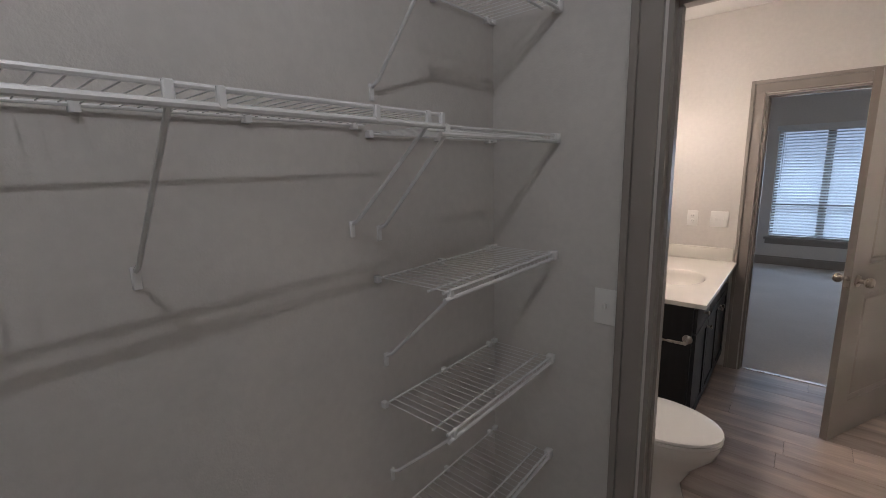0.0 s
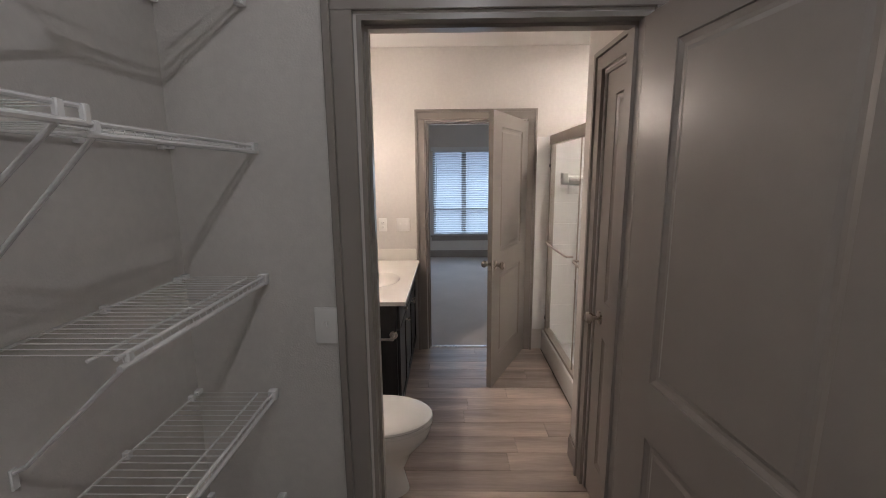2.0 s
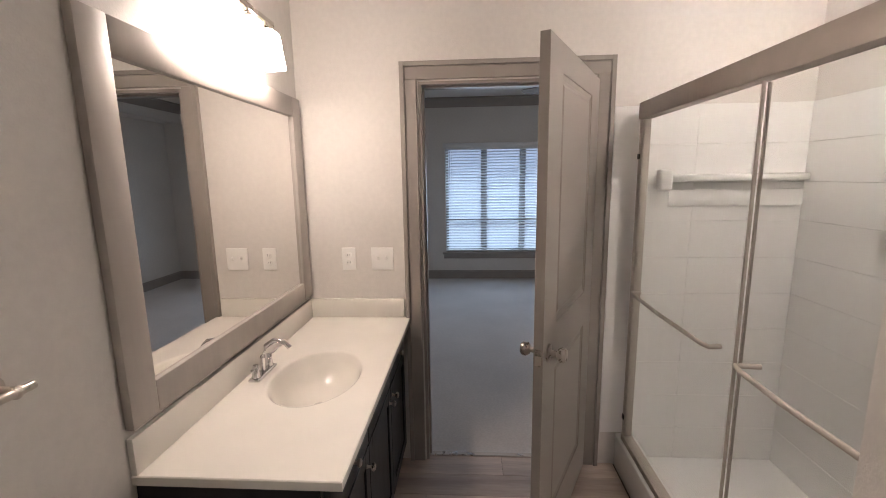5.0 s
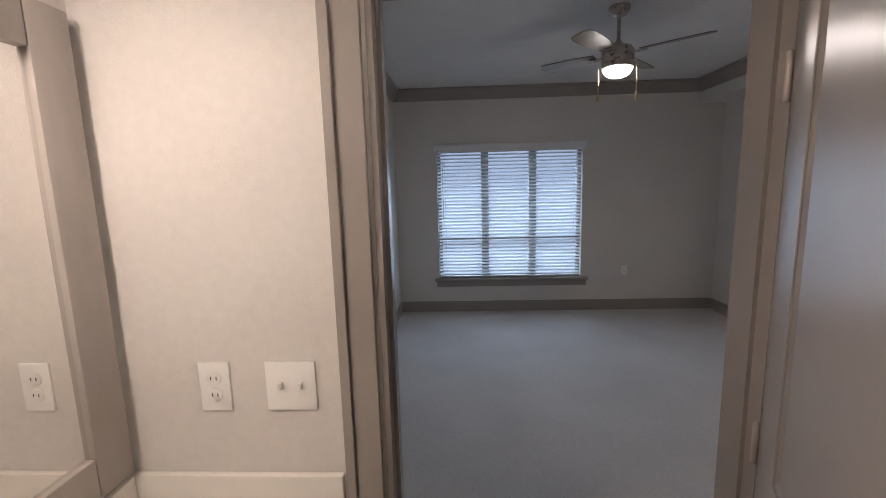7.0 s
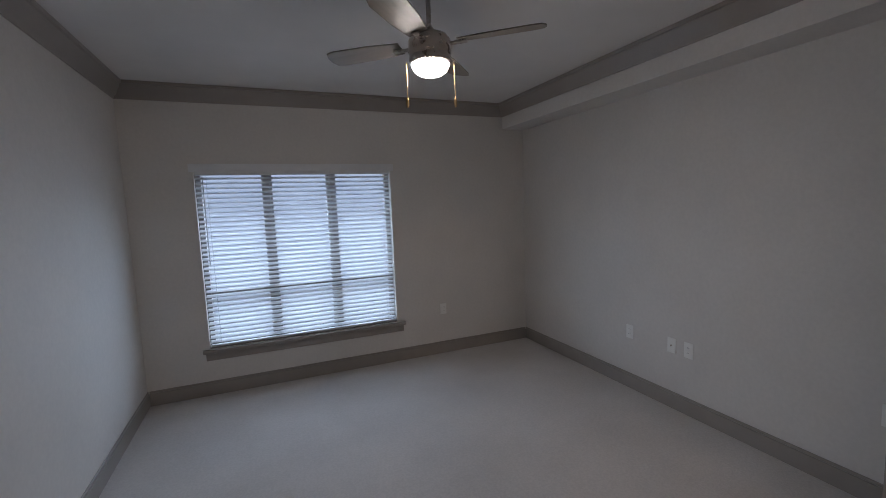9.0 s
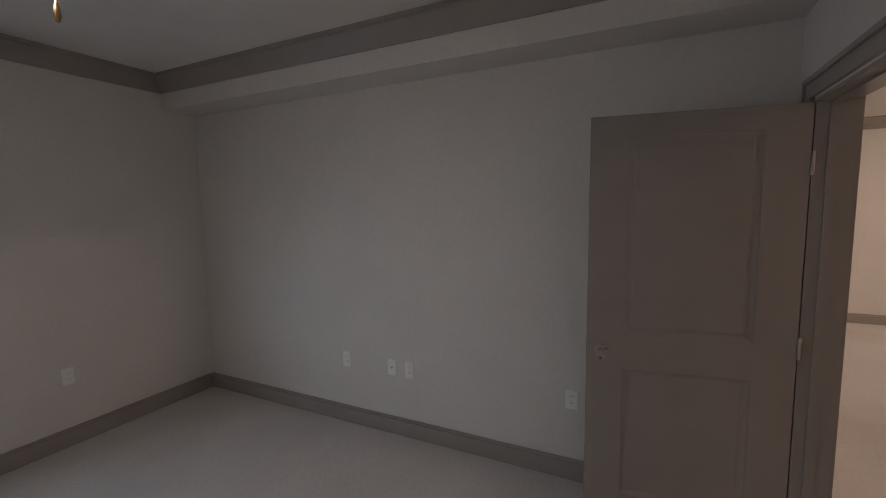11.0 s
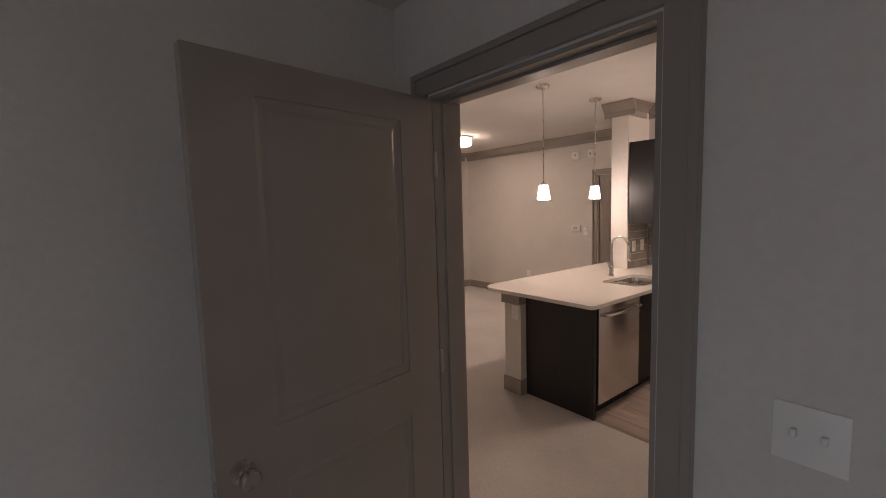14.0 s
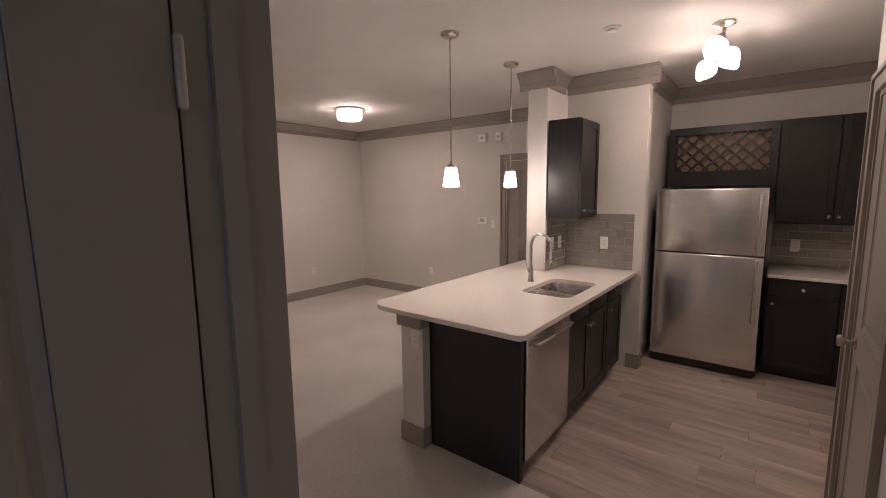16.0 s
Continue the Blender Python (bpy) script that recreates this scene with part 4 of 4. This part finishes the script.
# ---- kitchen ----
XC, YI0, YI1 = 3.40, -3.52, -1.60      # island cabinet fronts, ends
KX0, KX1 = 4.046, 4.226                # knee wall
knee = structure("knee_wall", boxes((KX0, KX1, -3.198, -1.535, 0.0, 0.88)), M_WALL, "greige drywall knee wall under the island overhang")
part("trim", boxes((KX0 - 0.002, KX1 + 0.022, -3.19, -1.513, 0.795, 0.879), bevel=0.004), M_TRIM, knee, "taupe cap trim")
part("trim", boxes((KX0 - 0.006, KX1 + 0.014, -3.19, -1.521, 0.0, 0.135), bevel=0.004), M_TRIM, knee, "taupe baseboard")
plate("white outlet plate on the end of the knee wall", facing(4.105, -1.535, 0.72, 0), 1, True)


def cabinet(label, x0, x1, depth, h, m, columns, kick=True, knobs="top"):
    """A base or wall unit: local x along its front, y back into the wall; columns of (x0, x1, has drawer, knob side)."""
    c = thing("kitchen_cabinet", label, "cabinet", m, "dark kitchen cabinets")
    z0 = 0.10 if kick else 0.0
    panels = [("side_panel", (x0, x0 + 0.018, 0.02, depth, z0, h)), ("side_panel", (x1 - 0.018, x1, 0.02, depth, z0, h)), ("back_panel", (x0 + 0.018, x1 - 0.018, depth - 0.018, depth, z0, h)),
              ("bottom_panel", (x0 + 0.018, x1 - 0.018, 0.038, depth - 0.018, z0, z0 + 0.018)), ("face_frame", (x0 + 0.018, x1 - 0.018, 0.02, 0.038, z0, h))]
    panels += [("toe_kick", (x0, x1, 0.08, depth, 0.0, z0))] if kick else [("top_panel", (x0 + 0.018, x1 - 0.018, 0.038, depth - 0.018, h - 0.018, h))]
    for nm, sp in panels:
        part(nm, boxes(sp), M_ESP, c, smooth=False)
    for a, b, drawer, side in columns:
        top = h - 0.012
        if drawer:
            d = slab(c, "drawer_front", a, b, h - 0.155, top, 0.0)
            if drawer == 2:
                pull(d, (a + b) / 2, 0.0, h - 0.085)
            top = h - 0.163
        f = shaker(c, "cabinet_door", a, b, z0 + 0.015, top, 0.0)
        pull(f, b - 0.03 if side > 0 else a + 0.03, 0.0, top - 0.06 if kick else z0 + 0.07)
    return c


TURN = 270
island = cabinet("dark espresso sink base cabinet with two doors in the island", 0, 0.84, 0.595, 0.884, pose(XC, -2.25, 0, 0, 0, TURN), [(0.006, 0.417, 1, 1), (0.423, 0.834, 1, -1)])
cabinet("narrow dark espresso drawer base cabinet in the island", 0, 0.40, 0.595, 0.884, pose(XC, -3.095, 0, 0, 0, TURN), [(0.006, 0.394, 2, -1)])
panel = thing("end_panel", "dark espresso wood end panel of the island", "cabinet panel", pose(XC, YI1, 0))
part("board", boxes((0.0, 0.644, -0.03, 0.0, 0.0, 0.884), bevel=0.002, seg=1), M_ESP, panel)
part("stile", boxes((-0.006, 0.02, -0.031, 0.006, 0.0, 0.884), bevel=0.002, seg=1), M_ESP, panel)

dish = thing("dishwasher", "stainless steel dishwasher with a bar handle", "dishwasher", pose(XC, -1.64, 0, 0, 0, TURN))
part("tub", boxes((0.004, 0.60, 0.03, 0.58, 0.10, 0.86)), M_DARK, dish)
part("door", boxes((0.004, 0.60, -0.022, 0.03, 0.115, 0.872), bevel=0.006, seg=3), M_STEEL, dish, "brushed stainless door")
part("toe_kick", boxes((0.004, 0.60, 0.06, 0.10, 0.0, 0.10)), M_DARK, dish)
hb = part("handle", tube([(0.05, -0.02, 0.80), (0.05, -0.055, 0.80), (0.07, -0.06, 0.80), (0.30, -0.075, 0.80), (0.535, -0.06, 0.80), (0.555, -0.055, 0.80), (0.555, -0.02, 0.80)], 0.011, 12), M_STEEL, dish, "curved stainless bar handle")


top = thing("island_countertop", "white speckled quartz island countertop with rounded corners", "countertop", pose(0, 0, 0))
IX0, IX1, IY0, IY1 = 3.318, 4.455, -3.648, -1.462
SK = (3.425, 3.80, -2.93, -2.335)
RO = (0.15, 0.045, 0.004, 0.004)
o2 = rounded(IX0, IX1, IY0, IY1, RO, 0)
i2 = rounded(*SK, (0.07, 0.07, 0.07, 0.07), 0)
bm = bmesh.new()
# the wall end stands at the far side, so the slab is cut to it there
outer_lo, outer_hi = [(x, y, 0.886) for x, y, _ in o2], [(x, y, 0.913) for x, y, _ in o2]
outer_top = [(x + (0.003 if x < 3.6 else -0.003), y + (0.003 if y < -2.6 else -0.003), 0.916) for x, y, _ in o2]
loft([[(x, y, 0.886) for x, y, _ in i2], outer_lo, outer_hi, outer_top, [(x, y, 0.916) for x, y, _ in i2], [(x, y, 0.886) for x, y, _ in i2]], bm)
for f in [f for f in bm.faces if len(f.verts) > 4]:
    bm.faces.remove(f)
bmesh.ops.remove_doubles(bm, verts=bm.verts[:], dist=1e-5)
part("slab", bm, M_QUARTZ, top, smooth=False)

sink = thing("kitchen_sink", "double-bowl stainless undermount sink in the island", "sink", pose(0, 0, 0))
for y0, y1, d in ((-2.59, -2.325, 0.15), (-2.94, -2.605, 0.19)):
    r = (0.06, 0.06, 0.06, 0.06)
    bm = loft([rounded(3.415, 3.81, y0 - 0.006, y1 + 0.006, r, 0.885), rounded(3.43, 3.795, y0 + 0.012, y1 - 0.012, r, 0.885), rounded(3.435, 3.79, y0 + 0.017, y1 - 0.017, r, 0.84), rounded(3.45, 3.775, y0 + 0.03, y1 - 0.03, r, 0.885 - d), rounded(3.58, 3.64, (y0 + y1) / 2 - 0.03, (y0 + y1) / 2 + 0.03, (0.02,) * 4, 0.88 - d)])
    for f in [f for f in bm.faces if len(f.verts) > 4][:1]:
        bm.faces.remove(f)
    b = part("bowl", bm, M_SINK, sink)
    part("drain", lathe([(0.04, 0.879 - d), (0.04, 0.884 - d), (0.02, 0.885 - d)], 20, at=(3.61, (y0 + y1) / 2, 0)), M_CHROME, b, "chrome basket drain")

kf = thing("kitchen_faucet", "chrome gooseneck pull-down kitchen faucet behind the sink", "faucet", pose(3.893, -2.70, 0.916))
part("body", lathe([(0.027, 0.0), (0.026, 0.01), (0.019, 0.02), (0.018, 0.12), (0.014, 0.135)], 20), M_CHROME, kf)
part("spout", tube([(0, 0, 0.12), (0, 0, 0.29)] + [(-0.085 + 0.085 * math.cos(radians(a)), 0, 0.29 + 0.095 * math.sin(radians(a))) for a in range(15, 181, 15)] + [(-0.172, 0, 0.26), (-0.174, 0, 0.235)], 0.0115, 12), M_CHROME, kf)
part("spray_head", lathe([(0.0145, 0.245), (0.019, 0.23), (0.019, 0.17), (0.015, 0.155)], 18, at=(-0.175, 0, 0)), M_CHROME, kf)
part("lever", tube([(0, 0.015, 0.085), (0.0, 0.045, 0.09), (0.01, 0.06, 0.13), (0.012, 0.062, 0.16)], 0.006, 10), M_CHROME, kf)

cabinet("dark espresso wall cabinet hung on the island end wall", 0, 0.43, 0.30, 0.85, pose(3.69, -3.205, 1.40, 0, 0, TURN), [(0.006, 0.424, 0, -1)], kick=False)
wc = thing("wine_rack_cabinet", "dark espresso wine rack cabinet above the refrigerator", "cabinet", pose(2.39, -4.52, 1.665))
part("body", boxes((0.0, 0.89, 0.0 - 0.299, 0.0, 0.0, 0.15), (0.0, 0.89, -0.299, 0.0, 0.505, 0.575), (0.0, 0.065, -0.299, 0.0, 0.15, 0.505), (0.825, 0.89, -0.299, 0.0, 0.15, 0.505), bevel=0.002, seg=1), M_ESP, wc)
part("back", boxes((0.065, 0.825, -0.125, -0.11, 0.15, 0.505)), mat("wine_back_wood", (0.62, 0.43, 0.32), 0.5, var=0.15, scale=8, stretch=(0.5, 1, 4)), wc, "warm tan wood back panel")
for s in (1, -1):
    for k in range(-3, 8):
        x0 = 0.065 + k * 0.118 if s > 0 else 0.825 - k * 0.118
        p0, p1 = (x0, 0.15), (x0 + s * 0.355, 0.505)
        lo, hi = max(0.0, (0.065 - p0[0]) / (p1[0] - p0[0]) if s > 0 else (0.825 - p0[0]) / (p1[0] - p0[0])), min(1.0, ((0.825 if s > 0 else 0.065) - p0[0]) / (p1[0] - p0[0]))
        if hi - lo < 0.06:
            continue
        qa, qb = [(p0[0] + (p1[0] - p0[0]) * q, p0[1] + (p1[1] - p0[1]) * q) for q in (lo, hi)]
        w = 0.0065
        ya = -0.012 - (0.002 if s > 0 else 0)
        bm = loft([[(qa[0] - w * s, ya, qa[1] + w), (qa[0] + w * s, ya, qa[1] - w), (qa[0] + w * s, -0.04, qa[1] - w), (qa[0] - w * s, -0.04, qa[1] + w)], [(qb[0] - w * s, ya, qb[1] + w), (qb[0] + w * s, ya, qb[1] - w), (qb[0] + w * s, -0.04, qb[1] - w), (qb[0] - w * s, -0.04, qb[1] + w)]])
        part("lattice_slat", bm, M_ESP, wc, smooth=False)

cabinet("dark espresso double-door wall cabinet", 0, 0.80, 0.295, 0.92, pose(2.385, -4.52, 1.322, 0, 0, 180), [(0.006, 0.397, 0, 1), (0.403, 0.794, 0, -1)], kick=False)
cabinet("dark espresso drawer base cabinet beside the refrigerator", 0, 0.94, 0.66, 0.884, pose(2.385, -4.15, 0, 0, 0, 180), [(0.012, 0.46, 2, -1), (0.47, 0.93, 2, 1)])
ct = thing("countertop", "white quartz countertop beside the refrigerator", "countertop", pose(0, 0, 0))
part("slab", boxes((1.425, 2.395, -4.818, -4.115, 0.886, 0.916), bevel=0.003), M_QUARTZ, ct)

fridge = thing("refrigerator", "stainless steel top-freezer refrigerator", "refrigerator", pose(2.42, -3.965, 0))
part("cabinet", boxes((0.005, 0.825, -0.80, -0.062, 0.02, 1.635), bevel=0.004), M_DARK, fridge, "dark grey cabinet sides")
part("refrigerator_door", boxes((0.0, 0.83, -0.058, 0.0, 0.085, 1.068), bevel=0.012, seg=3), M_STEEL, fridge, "brushed stainless door")
part("freezer_door", boxes((0.0, 0.83, -0.058, 0.0, 1.078, 1.645), bevel=0.012, seg=3), M_STEEL, fridge, "brushed stainless door")
part("grille", boxes((0.01, 0.82, -0.06, -0.02, 0.02, 0.08)), M_DARK, fridge)
for z0, z1 in ((1.09, 1.60), (0.50, 1.055)):
    part("handle", boxes((0.028, 0.058, 0.012, 0.04, z0, z1), (0.03, 0.056, -0.002, 0.014, z0 + 0.01, z0 + 0.05), (0.03, 0.056, -0.002, 0.014, z1 - 0.05, z1 - 0.01), bevel=0.006, seg=3), M_STEEL, fridge, "stainless bar handle")
part("hinge_cap", boxes((0.72, 0.80, -0.10, -0.01, 1.636, 1.66), bevel=0.004), M_DARK, fridge)

spots = thing("track_light", "nickel ceiling bar light with frosted bell shades", "ceiling light", pose(2.71, -2.95, CEILK, 0, 0, -80))
part("canopy", lathe([(0.065, 0.0), (0.065, -0.015), (0.02, -0.03)], 24), M_NICKEL, spots)
part("stem", tube([(0, 0, -0.02), (0, 0, -0.07)], 0.008, 10), M_NICKEL, spots)
part("bar", tube([(-0.10, 0, -0.075), (0.58, 0, -0.075)], 0.011, 12), M_NICKEL, spots)
for k, (x, tilt, sw) in enumerate(((-0.05, 26, 22), (0.24, 26, -26), (0.53, 30, 30))):
    h = part("socket", lathe([(0.012, -0.01), (0.026, -0.03), (0.03, -0.075), (0.032, -0.08)], 18), M_NICKEL, spots)
    h.location, h.rotation_euler = (x, 0, -0.075), (radians(sw), radians(tilt), 0)
    part("shade", lathe([(0.032, -0.079), (0.060, -0.084), (0.070, -0.105), (0.068, -0.125), (0.050, -0.165), (0.026, -0.200), (0.0, -0.212)], 24), M_SPOT, h, "glowing frosted glass bell shade")
    part("bulb_opening", lathe([(0.022, -0.206), (0.014, -0.2145), (0.0, -0.217)], 18), M_SPOTOPEN, h, "bright tip of the bell shade")


# ---- backsplash tiles ----
def tiled(name, label, m, width, z0, z1, tile_mesh=[]):
    """A backsplash: local x along the wall, y out of it; offset rows of subway tiles over grout."""
    t = structure(name, boxes((0, width, 0.0005, 0.004, z0, z1)), M_GROUT, label)
    t.matrix_world = m
    tw, th, g = 0.152, 0.076, 0.0035
    rows = int(round((z1 - z0) / th))
    th = (z1 - z0) / rows
    for r in range(rows):
        x = -(tw / 2 if r % 2 else 0.0)
        while x < width - 0.002:
            a, b = max(0.001, x + g / 2), min(width - 0.001, x + tw - g / 2)
            if b - a > 0.008:
                full = abs((b - a) - (tw - g)) < 1e-4
                if full and tile_mesh:
                    o = new("tile", tile_mesh[0])
                    o.parent = t
                else:
                    o = part("tile", boxes((0, b - a, 0.004, 0.0095, g / 2, th - g / 2), bevel=0.0015, seg=1), M_TILE, t, smooth=False)
                    if full:
                        tile_mesh.append(o.data)
                o.location = (a, 0, z0 + r * th)
            x += tw
    return t


tiled("backsplash_return", "glossy grey subway tile backsplash", pose(4.005, -3.65, 0, 0, 0, 0) @ pose(-0.645, 0, 0), 0.635, 0.917, 1.425)
tiled("backsplash_island_end", "glossy grey subway tile backsplash", pose(4.005, -3.205, 0, 0, 0, 90) @ pose(-0.432, 0, 0), 0.43, 0.917, 1.395)
tiled("backsplash_south", "glossy grey subway tile backsplash", pose(1.43, YK, 0), 0.96, 0.917, 1.32)
plate("white outlet plate in the tile backsplash", facing(3.616, -3.64, 1.155, 0), 1, True)
plate("white outlet plate in the tile backsplash", facing(3.995, -3.50, 1.155, 90), 1, True)
plate("white switch plate in the tile backsplash", facing(3.995, -3.32, 1.155, 90), 1)
plate("white outlet plate in the tile backsplash", facing(2.21, YK + 0.0095, 1.10, 0), 1, True)


# ---- outdoors beyond the window ----
M_LAWN = mat("pale_winter_grass", (0.50, 0.515, 0.54), 0.95, var=0.12, scale=0.6, bump=0.6, bump_scale=8)
BANK = [(YN + 0.16, -0.25), (9, -0.25), (13, 0.1), (20, 1.3), (30, 3.2), (42, 5.4), (52, 6.2), (90, 6.4)]
structure("ground", loft([[(-60, y, -0.9), (-60, y, z), (60, y, z), (60, y, -0.9)] for y, z in BANK]), M_LAWN, "pale frosted grass bank rising beyond the window")
M_BARK = mat("bark", (0.36, 0.34, 0.33), 0.9, var=0.3, scale=12, bump=0.5, bump_scale=30)
rng = random.Random(5)


def tree(x, y, h):
    t = thing("bare_tree", "bare winter tree with thin grey branches", "tree", pose(x, y, 5.8, 0, 0, rng.uniform(0, 360)), "bare trees beyond the window")
    lean = rng.uniform(-0.3, 0.3)
    pts = [(lean * q * q, 0.1 * math.sin(q * 3), h * q) for q in (0, 0.25, 0.5, 0.75, 1.0)]
    bm = loft([[(p[0] + r * math.cos(a * math.pi / 4), p[1] + r * math.sin(a * math.pi / 4), p[2]) for a in range(8)] for p, r in zip(pts, (0.16, 0.13, 0.10, 0.06, 0.015))])
    part("trunk", bm, M_BARK, t)
    bm = bmesh.new()
    for k in range(34):
        q = rng.uniform(0.25, 0.97)
        a, ln = rng.uniform(0, 6.28), rng.uniform(0.8, 2.2) * (1.15 - q)  + 0.3
        p = Vector((lean * q * q, 0, h * q))
        d = Vector((math.cos(a), math.sin(a), rng.uniform(0.3, 1.0)))
        mid, end = p + d * ln * 0.5, p + d * ln + Vector((0, 0, 0.2))
        tube([p, mid, end], 0.014, 4, bm)
        for j in range(3):
            e2 = mid + (end - mid) * rng.random()
            tube([e2, e2 + Vector((rng.uniform(-0.6, 0.6), rng.uniform(-0.6, 0.6), rng.uniform(0.1, 0.6)))], 0.007, 4, bm)
    part("branches", bm, M_BARK, t)


for k in range(26):
    tree(-26 + k * 2.2 + rng.uniform(-0.3, 0.3), 48 + rng.uniform(0, 14), rng.uniform(6, 11))


# ---- floor planks ----
def planks(name, label, x0, x1, y0, y1, seed):
    """Boards laid along x in staggered courses, each a piece with its own edges."""
    t = structure(name, boxes((x0, x1, y0, y1, -0.0118, -0.003)), M_GAP, label)
    r = random.Random(seed)
    w, ln, g = 0.152, 1.22, 0.0016
    meshes = {}
    y = y0
    while y < y1 - 0.002:
        h = min(w, y1 - y)
        x = x0 - r.uniform(0, ln)
        while x < x1:
            a, b = max(x, x0), min(x + ln, x1)
            if b - a > 0.02:
                key = (round(b - a, 3), round(h, 3))
                if key not in meshes:
                    bm = boxes((0, b - a - g, 0, h - g, -0.003, 0.003), bevel=0.0012, seg=1)
                    meshes[key] = mesh_of("plank", bm, M_PLANK)
                o = new("plank", meshes[key])
                o.parent, o.location = t, (a, y, 0)
            x += ln
        y += w
    return t


planks("floor_bath", "grey-brown wood-look vinyl plank floor", XW, XS - 0.02, -2.40, 0.04, 3)
planks("floor_kitchen", "grey-brown wood-look vinyl plank floor", 1.42, 4.0, YK, -1.60, 8)
